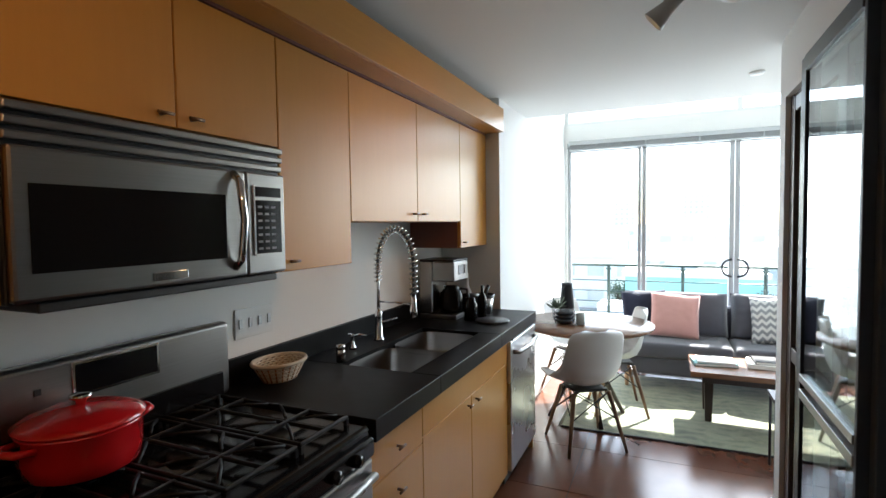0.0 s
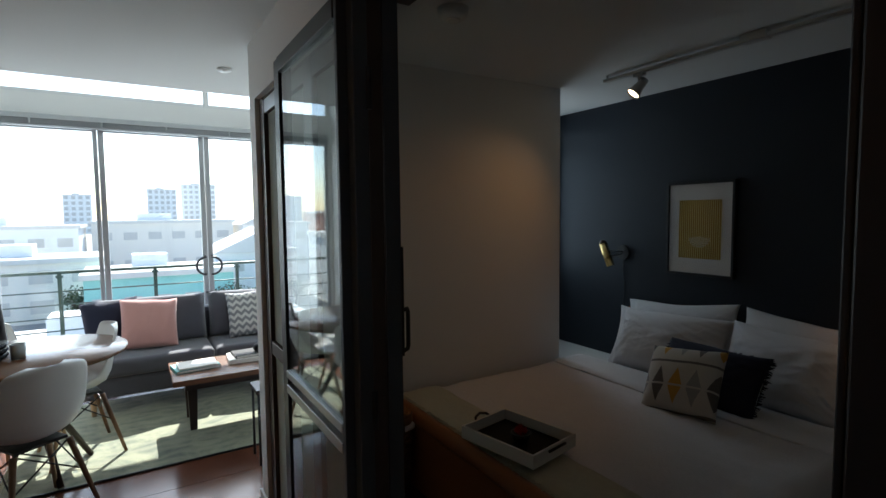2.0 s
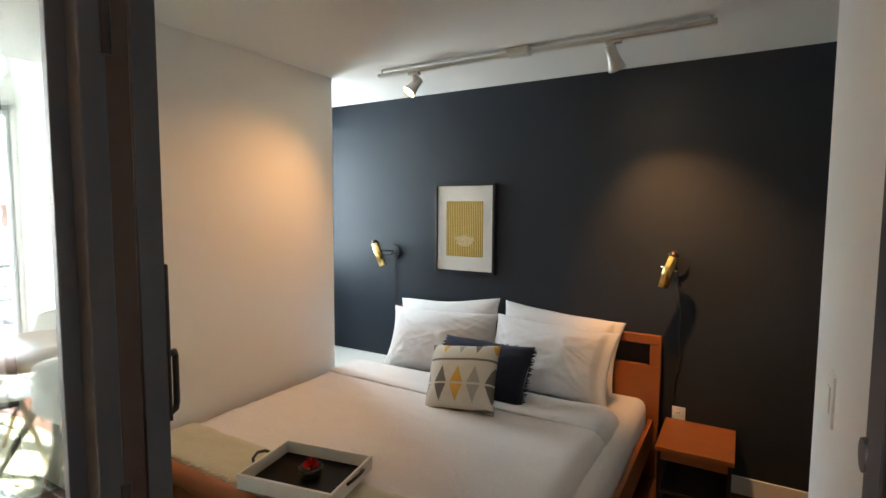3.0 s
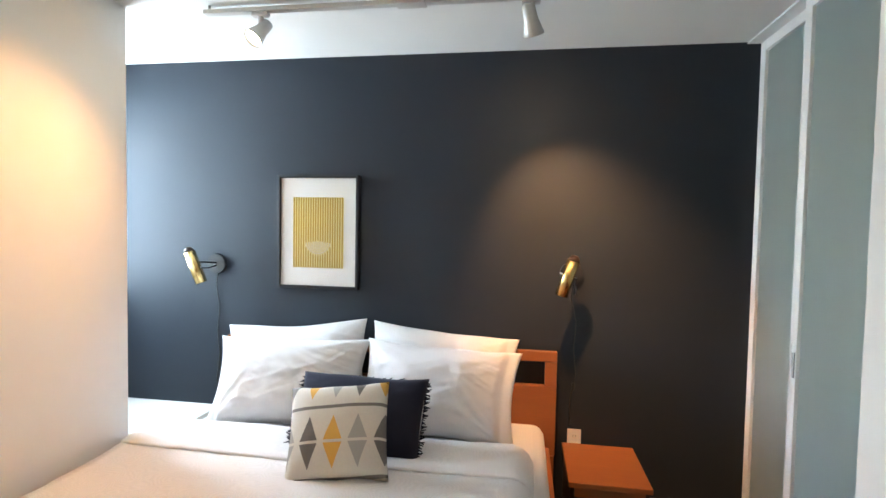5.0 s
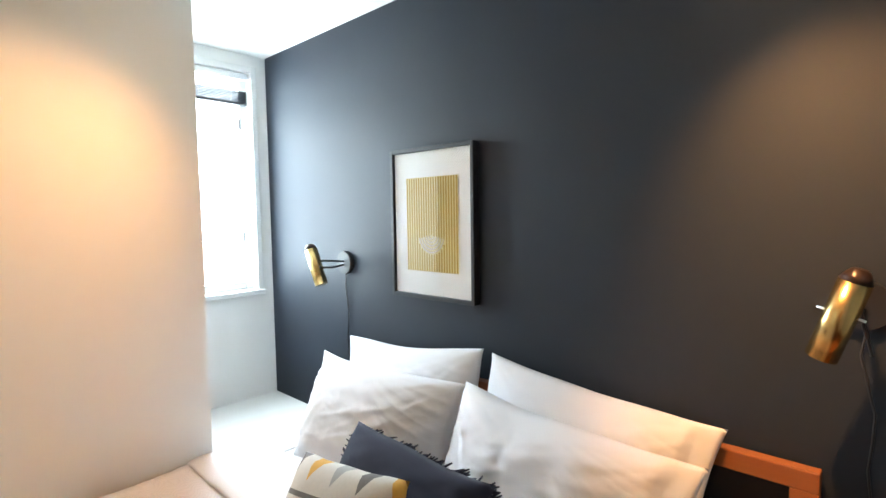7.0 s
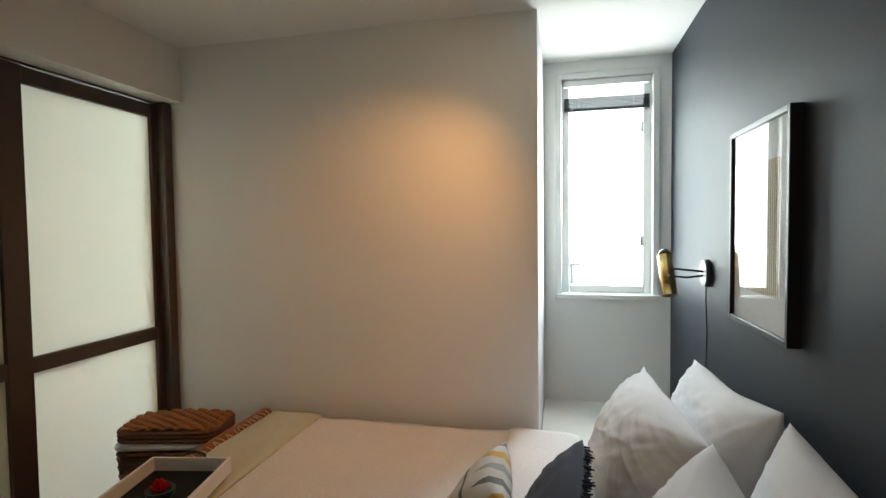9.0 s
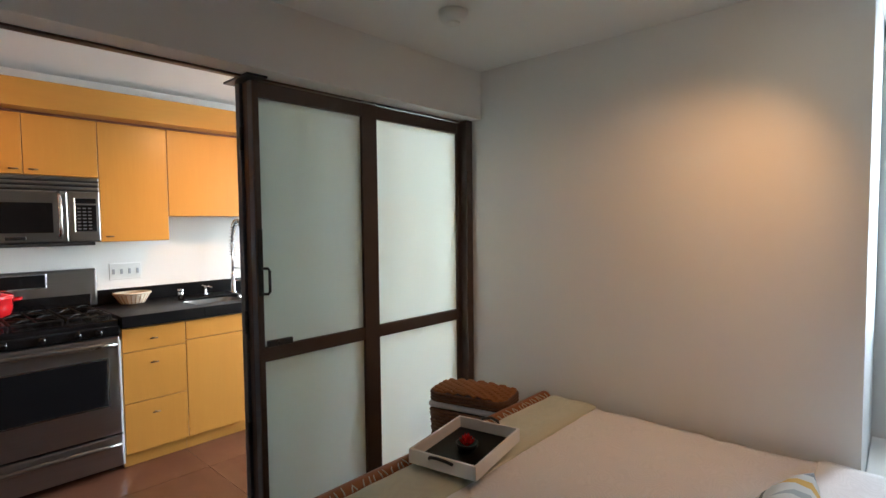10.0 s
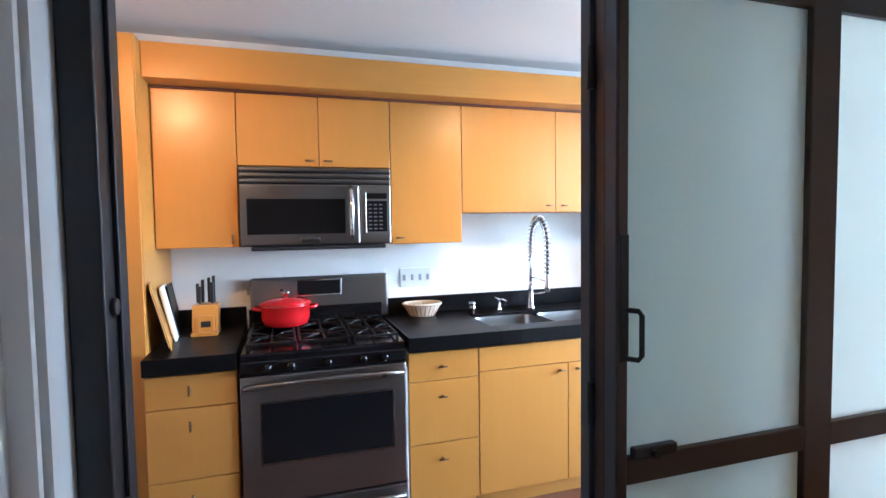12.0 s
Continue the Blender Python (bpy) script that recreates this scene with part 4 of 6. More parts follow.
def stove():
    y0, y1, xf = 1.258, 2.012, -0.04
    t = thing("gas_stove", "stainless steel gas stove with a black cooktop", "stove", (-0.4, 1.635, 0.0))
    pb("body", t, KX + 0.01, xf - 0.03, y0, y1, 0.03, 0.884, M_BLACKEN, 0.004)
    pb("side_trim", t, xf - 0.03, xf - 0.004, y1 - 0.006, y1, 0.05, 0.80, M_WHITEPL, 0.001)
    top = pb("cooktop", t, KX + 0.01, xf - 0.005, y0 - 0.002, y1 + 0.002, 0.884, 0.926, M_BLACKEN, 0.012)
    bm = box(B(), xf - 0.032, xf + 0.012, y0, y1, 0.832, 0.896, 0.014, 3)
    cp = pw("control_panel", t, bm, M_BLACKEN)
    for k, dy in enumerate((0.12, 0.22, 0.38, 0.54, 0.64)):
        kn = pw("knob", cp, lathe(B(), [(0, 0), (0.019, 0), (0.017, 0.022), (0, 0.024)], 16), M_BLACKEN)
        kn.matrix_basis = Matrix.Translation(Vector((xf + 0.011, y0 + dy, 0.866)) + ROW - t.location) @ pose(0, 0, 0, 0, 90, 0) @ Matrix.Translation(t.location - ROW)
    d = pb("oven_door", t, xf - 0.028, xf + 0.004, y0 + 0.002, y1 - 0.006, 0.245, 0.828, M_OVEN, 0.008)
    pb("door_window", d, xf + 0.003, xf + 0.007, y0 + 0.09, y1 - 0.075, 0.43, 0.70, M_BLACKGL, 0.002, "black oven glass")
    for a, b, c, e in ((y0 + 0.082, y0 + 0.09, 0.42, 0.71), (y1 - 0.075, y1 - 0.067, 0.42, 0.71), (y0 + 0.09, y1 - 0.075, 0.42, 0.43), (y0 + 0.09, y1 - 0.075, 0.70, 0.71)):
        pb("window_trim", d, xf + 0.003, xf + 0.0065, a, b, c, e, M_STEELZ, 0.001)
    for par, z, nm in ((d, 0.785, "door_handle"), (None, 0.185, "drawer_handle")):
        if par is None:
            par = pb("drawer", t, xf - 0.028, xf + 0.002, y0 + 0.002, y1 - 0.006, 0.045, 0.235, M_OVEN, 0.008)
        pw(nm, par, tube(B(), [(xf, y0 + 0.02, z - 0.012)] + [(xf + 0.025 + 0.022 * math.sin(math.pi * k / 10), y0 + 0.03 + (y1 - y0 - 0.06) * k / 10, z + 0.012 * math.sin(math.pi * k / 10)) for k in range(11)] + [(xf, y1 - 0.026, z - 0.012)], 0.013, 10), M_STEEL)
    # back guard
    bg2 = pw("back_guard", t, box(B(), KX + 0.023, KX + 0.07, y0 + 0.02, y1 + 0.035, 0.942, 1.198, 0.016, 4), M_OVEN)
    pb("guard_base", t, KX + 0.071, KX + 0.085, y0 + 0.01, y1 - 0.01, 0.927, 1.03, M_BLACKEN, 0.003)
    pb("display", bg2, KX + 0.0705, KX + 0.0745, 1.53, 1.765, 1.095, 1.175, M_BLACKGL, 0.002)
    pb("display_trim", bg2, KX + 0.0695, KX + 0.073, 1.522, 1.773, 1.088, 1.182, M_CHROME, 0.002)
    pb("mark", bg2, KX + 0.0705, KX + 0.073, 1.435, 1.45, 1.12, 1.135, M_BLACKPL, 0)
    # burners and grates
    for bx, by, r in ((-0.52, 1.45, 0.045), (-0.25, 1.45, 0.05), (-0.52, 1.82, 0.045), (-0.25, 1.82, 0.05), (-0.385, 1.635, 0.04)):
        b = pw("burner", top, lathe(B(), [(0, 0), (r, 0), (r, 0.012), (r * 0.75, 0.016), (0, 0.017)], 20, (bx, by, 0.926)), M_IRON)
    for gy0, gy1 in ((1.285, 1.505), (1.515, 1.755), (1.765, 1.985)):
        bm = B()
        z, gx0, gx1 = 0.957, -0.635, -0.105
        for a, b2, c, e in ((gx0, gx1, gy0, gy0 + 0.012), (gx0, gx1, gy1 - 0.012, gy1), (gx0, gx0 + 0.012, gy0, gy1), (gx1 - 0.012, gx1, gy0, gy1), (gx0, gx1, (gy0 + gy1) / 2 - 0.005, (gy0 + gy1) / 2 + 0.005)):
            box(bm, a, b2, c, e, z - 0.012, z, 0.003, 1)
        for cx in (-0.52, -0.25):
            box(bm, cx - 0.005, cx + 0.005, gy0, gy1, z - 0.012, z + 0.002, 0.002, 1)
            for sx in (-1, 1):
                tube(bm, [(cx + sx * 0.02, (gy0 + gy1) / 2 + 0.02, z), (cx + sx * 0.06, (gy0 + gy1) / 2 + 0.055, z + 0.004), (cx + sx * 0.11, gy1 - 0.01, z - 0.004)], 0.005, 6)
                tube(bm, [(cx + sx * 0.02, (gy0 + gy1) / 2 - 0.02, z), (cx + sx * 0.06, (gy0 + gy1) / 2 - 0.055, z + 0.004), (cx + sx * 0.11, gy0 + 0.01, z - 0.004)], 0.005, 6)
        for fx in (gx0 + 0.006, gx1 - 0.006):
            for fy in (gy0 + 0.006, gy1 - 0.006):
                box(bm, fx - 0.006, fx + 0.006, fy - 0.006, fy + 0.006, 0.926, z - 0.01)
        pw("grate", top, bm, M_IRON)
    for yy in (y0 + 0.05, y1 - 0.05):
        pw("foot", t, cyl(B(), (xf - 0.1, yy, 0.0), (xf - 0.1, yy, 0.03), 0.015), M_BLACKPL)
        pw("foot", t, cyl(B(), (KX + 0.1, yy, 0.0), (KX + 0.1, yy, 0.03), 0.015), M_BLACKPL)


stove()


def dutch_oven():
    x, y, z = -0.51, 1.462, 0.959
    t = thing("dutch_oven", "red enamelled lidded dutch oven on the stove", "pot", (x, y, z))
    pw("pot", t, lathe(B(), [(0, 0), (0.10, 0), (0.118, 0.012), (0.126, 0.05), (0.128, 0.105), (0.131, 0.108), (0.131, 0.114), (0.10, 0.115)], 36, (x, y, z)), M_RED, "", True)
    lid = pw("lid", t, lathe(B(), [(0.134, 0.116), (0.135, 0.122), (0.118, 0.132), (0.09, 0.142), (0.05, 0.150), (0, 0.153)], 36, (x, y, z)), M_RED, "", True)
    pw("knob", lid, lathe(B(), [(0.0, 0.15), (0.01, 0.153), (0.012, 0.165), (0.024, 0.17), (0.024, 0.178), (0, 0.181)], 20, (x, y, z)), M_CHROME, "", True)
    for s in (-1, 1):
        pw("handle", t, tube(B(), [(x - 0.04, y + s * 0.118, z + 0.092), (x - 0.03, y + s * 0.155, z + 0.096), (x, y + s * 0.165, z + 0.097), (x + 0.03, y + s * 0.155, z + 0.096), (x + 0.04, y + s * 0.118, z + 0.092)], 0.009, 8), M_RED)


dutch_oven()


def bread_basket():
    x, y, z = -0.60, 2.24, 0.94
    t = thing("bread_basket", "small oval pale wicker basket on the worktop", "basket", (x, y, z))
    bm = B()
    n, h = 44, 0.062
    for r in range(9):
        f = r / 8
        rr = 0.068 + 0.036 * f
        tube(bm, [(x + rr * 0.8 * math.cos(k * math.tau / n), y + rr * 1.05 * math.sin(k * math.tau / n), z + 0.006 + h * f + 0.002 * (1 if (k + r) % 2 else -1)) for k in range(n)], 0.0055, 5, closed=True)
    pw("weave", t, bm, M_WICKERP)
    bm = B()
    for k in range(22):
        a = k * math.tau / 22
        tube(bm, [(x + 0.067 * 0.8 * math.cos(a), y + 0.071 * math.sin(a), z), (x + 0.106 * 0.8 * math.cos(a), y + 0.111 * math.sin(a), z + 0.068)], 0.004, 5)
    pw("stakes", t, bm, M_WICKER)
    pw("rim", t, tube(B(), [(x + 0.088 * math.cos(k * math.tau / 30), y + 0.113 * math.sin(k * math.tau / 30), z + 0.072) for k in range(30)], 0.008, 7, closed=True), M_WICKERP)
    pw("base", t, lathe(B(), [(0, 0.001), (0.066, 0.001), (0.066, 0.006), (0, 0.006)], 30, (x, y, z), 0.8, 1.05), M_WICKERP)


bread_basket()


def knife_block():
    x, y, z = -0.52, 1.07, 0.94
    t = thing("knife_block", "light wooden knife block with black handled knives", "knife block", (x, y, z))
    bm = box(B(), x - 0.07, x + 0.05, y - 0.06, y + 0.06, z + 0.02, z + 0.15, 0.004)
    for v in bm.verts:
        if v.co.z > z + 0.1:
            v.co.x -= 0.03
    pw("block", t, bm, M_MAPLE)
    pb("foot", t, x - 0.08, x + 0.075, y - 0.062, y + 0.062, z, z + 0.02, M_MAPLE, 0.003)
    pb("front_rack", t, x + 0.046, x + 0.066, y - 0.035, y + 0.045, z + 0.021, z + 0.10, M_MAPLE, 0.003)
    pb("label", t, x + 0.066, x + 0.0675, y - 0.015, y + 0.03, z + 0.045, z + 0.075, M_BLACKPL, 0)
    for k, (dx, dy, h) in enumerate(((-0.075, -0.045, 0.10), (-0.075, -0.02, 0.12), (-0.075, 0.01, 0.13), (-0.06, 0.035, 0.14), (-0.03, -0.03, 0.09), (-0.03, 0.03, 0.11))):
        k2 = pw("knife", t, box(B(), x + dx - 0.012, x + dx + 0.012, y + dy - 0.007, y + dy + 0.007, z + 0.152, z + 0.152 + h, 0.004), M_BLACKPL)


knife_block()


def leaning(name, label, category, x, y, w, h, d, m, tilt, rz, pages=None):
    t = thing(name, label, category, (x, y, 0.94), rz)
    bm = box(B(), -w / 2, w / 2, -d / 2, d / 2, 0, h, 0.002)
    bmesh.ops.rotate(bm, matrix=Euler((radians(tilt), 0, 0)).to_matrix(), verts=bm.verts)
    bmesh.ops.translate(bm, vec=(0, 0, -min(v.co.z for v in bm.verts)), verts=bm.verts)
    part("board" if pages is None else "cover", bm, m, t)
    if pages is not None:
        bm = box(B(), -w / 2 + 0.004, w / 2 - 0.004, -d / 2 - 0.002, d / 2 - 0.004, 0.012, h - 0.02, 0.001)
        bmesh.ops.rotate(bm, matrix=Euler((radians(tilt), 0, 0)).to_matrix(), verts=bm.verts)
        bmesh.ops.translate(bm, vec=(0, -0.002 if tilt > 0 else 0.004, 0.002), verts=bm.verts)
        part("paper", bm, pages, t)
    return t


leaning("clipboard", "wooden clipboard with printed sheets leaning on the cabinet side", "clipboard", -0.28, 0.955, 0.22, 0.31, 0.006, M_MAPLE, 14, 10, M_PAPER)
leaning("magazine", "white covered booklet leaning behind the clipboard", "magazine", -0.47, 0.945, 0.20, 0.27, 0.012, M_PAPER, 12, 6, M_PAPER)
leaning("magazine", "dark covered booklet leaning against the cabinet side", "magazine", -0.57, 0.94, 0.19, 0.26, 0.010, M_COUNTER, 10, 4, M_PAPER)


def coffee_maker():
    x, y, z = -0.54, 3.70, 0.94
    t = thing("coffee_maker", "steel and black drip coffee maker on the worktop", "coffee maker", (x, y, z))
    pb("base", t, x - 0.12, x + 0.13, y - 0.12, y + 0.12, z, z + 0.03, M_STEEL, 0.006)
    pb("column", t, x - 0.12, x - 0.03, y - 0.12, y + 0.12, z + 0.03, z + 0.36, M_STEELZ, 0.006)
    head = pb("brew_head", t, x - 0.028, x + 0.12, y - 0.118, y + 0.118, z + 0.235, z + 0.36, M_STEEL, 0.008)
    pb("display", head, x + 0.1195, x + 0.123, y - 0.05, y + 0.06, z + 0.275, z + 0.335, M_BLACKGL, 0.001)
    pb("lid", t, x - 0.12, x + 0.118, y - 0.12, y + 0.12, z + 0.361, z + 0.372, M_BLACKPL, 0.003)
    c = pw("carafe", t, lathe(B(), [(0, 0.032), (0.07, 0.032), (0.078, 0.07), (0.07, 0.15), (0.05, 0.185), (0.05, 0.20), (0, 0.202)], 24, (x + 0.05, y, z)), M_BLACKGL, "dark glass carafe", True)
    pw("carafe_handle", c, tube(B(), [(x + 0.10, y + 0.02, z + 0.18), (x + 0.145, y + 0.03, z + 0.175), (x + 0.155, y + 0.03, z + 0.11), (x + 0.12, y + 0.02, z + 0.06)], 0.009, 8), M_BLACKPL)


coffee_maker()
sets = thing("mortar_and_pestle", "dark stone mortar with a pestle on the worktop", "mortar", (-0.36, 3.93, 0.94))
pw("mortar", sets, lathe(B(), [(0, 0), (0.05, 0), (0.05, 0.012), (0.03, 0.03), (0.07, 0.06), (0.082, 0.12), (0.074, 0.12), (0.06, 0.07), (0, 0.05)], 26, (-0.36, 3.93, 0.94)), M_IRON, "", True)
pw("pestle", sets, cyl(B(), (-0.37, 3.93, 1.0), (-0.33, 3.97, 1.115), 0.017, 0.012), M_IRON)
for nm, lab, cat, prof, m, px, py in (
        ("jar", "dark glass jar beside the coffee maker", "jar", [(0, 0), (0.04, 0), (0.042, 0.1), (0.03, 0.12), (0.03, 0.14), (0, 0.142)], M_BLACKGL, -0.33, 3.62),
        ("glass_bottle", "tall clear glass bottle on the worktop", "bottle", [(0, 0), (0.035, 0), (0.035, 0.12), (0.012, 0.17), (0.012, 0.24), (0.015, 0.25), (0, 0.252)], M_SHELL, -0.50, 4.0),
        ("steel_canister", "small steel canister on the worktop", "canister", [(0, 0), (0.035, 0), (0.035, 0.11), (0.037, 0.112), (0.037, 0.13), (0, 0.135)], M_STEEL, -0.40, 3.86),
        ("dark_bottle", "dark oil bottle with a pourer", "bottle", [(0, 0), (0.028, 0), (0.028, 0.12), (0.01, 0.16), (0.01, 0.20), (0, 0.203)], M_BLACKGL, -0.30, 3.75),
        ("steel_tumbler", "steel tumbler beside the mortar", "cup", [(0, 0), (0.03, 0), (0.038, 0.1), (0.034, 0.1), (0.026, 0.01), (0, 0.01)], M_CHROME, -0.31, 3.88),
        ("glass_jar", "clear glass jar holding dark coffee", "jar", [(0, 0), (0.045, 0), (0.048, 0.08), (0.04, 0.11), (0.045, 0.12), (0, 0.125)], M_BLACKGL, -0.47, 3.90)):
    single(nm, lathe(B(), prof, 22), m, lab, cat, (px, py, 0.94), smooth=True)
single("trivet", lathe(B(), [(0, 0), (0.10, 0), (0.105, 0.008), (0.1, 0.012), (0, 0.012)], 28), M_BLACKPL, "round black trivet tray on the worktop", "trivet", (-0.19, 3.62, 0.94))

# ---- patterned cloths ----


def chevron_material():
    m, nt, p = nodes_of("chevron_cotton")
    s = nt.nodes.new("ShaderNodeSeparateXYZ")
    nt.links.new(coords(nt), s.inputs[0])
    tri = calc(nt, "PINGPONG", s.outputs[0], 0.032)
    v = calc(nt, "FRACT", calc(nt, "MULTIPLY", calc(nt, "ADD", s.outputs[2], tri), 16.0))
    c = mixc(nt, calc(nt, "GREATER_THAN", v, 0.5), (0.62, 0.62, 0.60), (0.20, 0.21, 0.23))
    n = noise_tex(nt, coords(nt), 90, 4)
    nt.links.new(mixc(nt, calc(nt, "MULTIPLY", n, 0.3), c, (0.3, 0.3, 0.3)), p.inputs["Base Color"])
    p.inputs["Roughness"].default_value = 0.92
    bump(nt, p, n, 0.25, 0.001)
    return m


def diamond_material():
    """Cream cloth with rows of grey, charcoal and mustard triangles and dark bands."""
    m, nt, p = nodes_of("diamond_cotton")
    s = nt.nodes.new("ShaderNodeSeparateXYZ")
    nt.links.new(coords(nt), s.inputs[0])
    x, z = s.outputs[0], s.outputs[2]
    u = calc(nt, "ADD", calc(nt, "DIVIDE", x, 0.094), 10.5)
    col, fu = calc(nt, "FLOOR", u), calc(nt, "FRACT", u)
    period = 0.255
    v = calc(nt, "ADD", calc(nt, "DIVIDE", calc(nt, "SUBTRACT", z, 0.015), period), 10.0)
    fv = calc(nt, "FRACT", v)
    half = calc(nt, "ABSOLUTE", calc(nt, "SUBTRACT", fv, 0.5))       # 0 at the diamond's middle
    width = calc(nt, "SUBTRACT", 0.40, calc(nt, "MULTIPLY", half, 1.08))
    inside = calc(nt, "LESS_THAN", calc(nt, "ABSOLUTE", calc(nt, "SUBTRACT", fu, 0.5)), width)
    inside = calc(nt, "MULTIPLY", inside, calc(nt, "GREATER_THAN", half, 0.02))
    band = calc(nt, "GREATER_THAN", half, 0.475)
    pick = calc(nt, "FRACT", calc(nt, "DIVIDE", calc(nt, "ADD", calc(nt, "SUBTRACT", col, calc(nt, "FLOOR", v)), 9.1), 3.0))
    tone = ramp(nt, pick, [(0.0, (0.70, 0.38, 0.05)), (0.3, (0.14, 0.13, 0.125)), (0.6, (0.38, 0.38, 0.36))])
    tone.node.color_ramp.interpolation = "CONSTANT"
    c = mixc(nt, inside, (0.68, 0.65, 0.58), tone)
    c = mixc(nt, band, c, (0.15, 0.14, 0.13))
    n = noise_tex(nt, coords(nt), 120, 4)
    nt.links.new(mixc(nt, calc(nt, "MULTIPLY", n, 0.25), c, (0.3, 0.28, 0.25)), p.inputs["Base Color"])
    p.inputs["Roughness"].default_value = 0.92
    bump(nt, p, n, 0.3, 0.001)
    return m


def rug_material():
    m, nt, p = nodes_of("rug_pile")
    v = coords(nt)
    a = noise_tex(nt, v, 2.6, 5, 0.6, 2.5)
    w = node(nt, "ShaderNodeTexWave", Scale=3.2, Distortion=9.0, Detail=3.0)
    w.wave_type = "RINGS"
    nt.links.new(v, w.inputs[0])
    fine = noise_tex(nt, v, 260, 3)
    c = ramp(nt, a, [(0.30, (0.075, 0.10, 0.075)), (0.45, (0.19, 0.22, 0.14)), (0.58, (0.33, 0.34, 0.21)), (0.72, (0.10, 0.14, 0.12))])
    c = mixc(nt, calc(nt, "MULTIPLY", w.outputs["Fac"], 0.5), c, (0.36, 0.36, 0.25))
    c = mixc(nt, calc(nt, "MULTIPLY", fine, 0.5), c, (0.08, 0.09, 0.07))
    nt.links.new(c, p.inputs["Base Color"])
    p.inputs["Roughness"].default_value = 0.98
    p.inputs["Sheen Weight"].default_value = 0.3
    bump(nt, p, fine, 0.5, 0.003)
    return m


M_CHEV, M_DIAM, M_RUG = chevron_material(), diamond_material(), rug_material()

# ---- bedroom ----
ROW = Vector((0, 0, 0))
BX0, BX1, BY0, BY1 = 2.0, 3.93, 1.64, 3.40
bed = thing("bed", "cherry wood queen bed with an open slot headboard", "bed", (2.95, 2.53, 0.0))
hb = pb("headboard", bed, 3.925, 3.965, BY0 - 0.05, BY1 + 0.02, 0.30, 0.66, M_CHERRY, 0.004)
pb("top_rail", hb, 3.925, 3.965, BY0 - 0.05, BY1 + 0.02, 0.785, 0.838, M_CHERRY, 0.004)
for y0, y1 in ((BY0 - 0.05, BY0 + 0.01), (BY1 - 0.04, BY1 + 0.02), (2.50, 2.56)):
    pb("slot_post", hb, 3.9255, 3.9645, y0, y1, 0.66, 0.785, M_CHERRY, 0.002)
for y in (BY0 - 0.045, BY1 - 0.045):
    pb("leg", bed, 3.92, 3.97, y, y + 0.06, 0.0, 0.30, M_CHERRY, 0.003)
for y in (BY0 - 0.02, BY1 - 0.015):
    pb("side_rail", bed, BX0 + 0.05, 3.93, y, y + 0.025, 0.17, 0.34, M_CHERRY, 0.003)
pb("footboard", bed, BX0 - 0.065, BX0 - 0.03, BY0 - 0.03, BY1 + 0.015, 0.14, 0.50, M_CHERRY, 0.006)
pw("foot_rail", bed, tube(B(), [(BX0 - 0.05, BY0 - 0.045, 0.514), (BX0 - 0.05, BY0 - 0.035, 0.514), (BX0 - 0.05, 2.5, 0.514), (BX0 - 0.05, BY1 + 0.02, 0.514), (BX0 - 0.05, BY1 + 0.03, 0.514)], 0.040, 20), M_CHERRY, "rolled rounded top rail", True)
for y in (BY0 - 0.045, BY1 - 0.04):
    pw("foot_post", bed, box(B(), BX0 - 0.075, BX0 - 0.015, y, y + 0.065, 0.0, 0.49, 0.012, 3), M_CHERRY)
pw("mattress", bed, box(B(), BX0 + 0.02, 3.92, BY0 + 0.01, BY1, 0.18, 0.475, 0.06, 4), M_SHEET, "", True)


def bed_path(s):
    """Across the bed: from the wall side, over the near edge and down. Gives y, z and how far along the drop."""
    flat, arc, drop = 1.62, 0.16, 0.34
    d = s * (flat + arc + drop)
    if d < flat:
        return 3.43 - d, 0.0, 0.0
    if d < flat + arc:
        a = (d - flat) / arc * math.pi / 2
        return 3.43 - flat - 0.10 * math.sin(a), -0.10 * (1 - math.cos(a)), 0.0
    q = d - flat - arc
    return 3.43 - flat - 0.10 - 0.03 * q / drop, -0.10 - q, q / drop


def cover(name, x0, x1, z, label, category, m, thick, amp, smax=1.0, seed=0.0, nu=70, nv=60, end_round=True):
    bm = B()

    def fn(u, v):
        x = x0 + (x1 - x0) * u
        y, dz, dr = bed_path(v * smax)
        w = amp * (noise.noise((x * 3 + seed, y * 2.5, seed)) + 0.5 * noise.noise((x * 8, y * 7 + seed, 2)) + 0.25 * noise.noise((x * 18, y * 15, seed)))
        edge = min(u, 1 - u) * (x1 - x0)
        lip = -thick * max(0.0, 1 - edge / 0.05) ** 2 if end_round else 0.0
        fold = 0.018 * dr * math.sin(x * 24 + 2 * math.sin(x * 7))
        return (x, y - fold * (1 if dr else 0) - (w * 0.8 if dr else 0), z + dz + (w if not dr else 0.0) + lip * (1 if not dr else 0.2))
    grid(bm, fn, nu, nv)
    ob = single(name, bm, m, label, category, smooth=True)
    mod = ob.modifiers.new("thickness", "SOLIDIFY")
    mod.thickness, mod.offset = thick, -1
    return ob


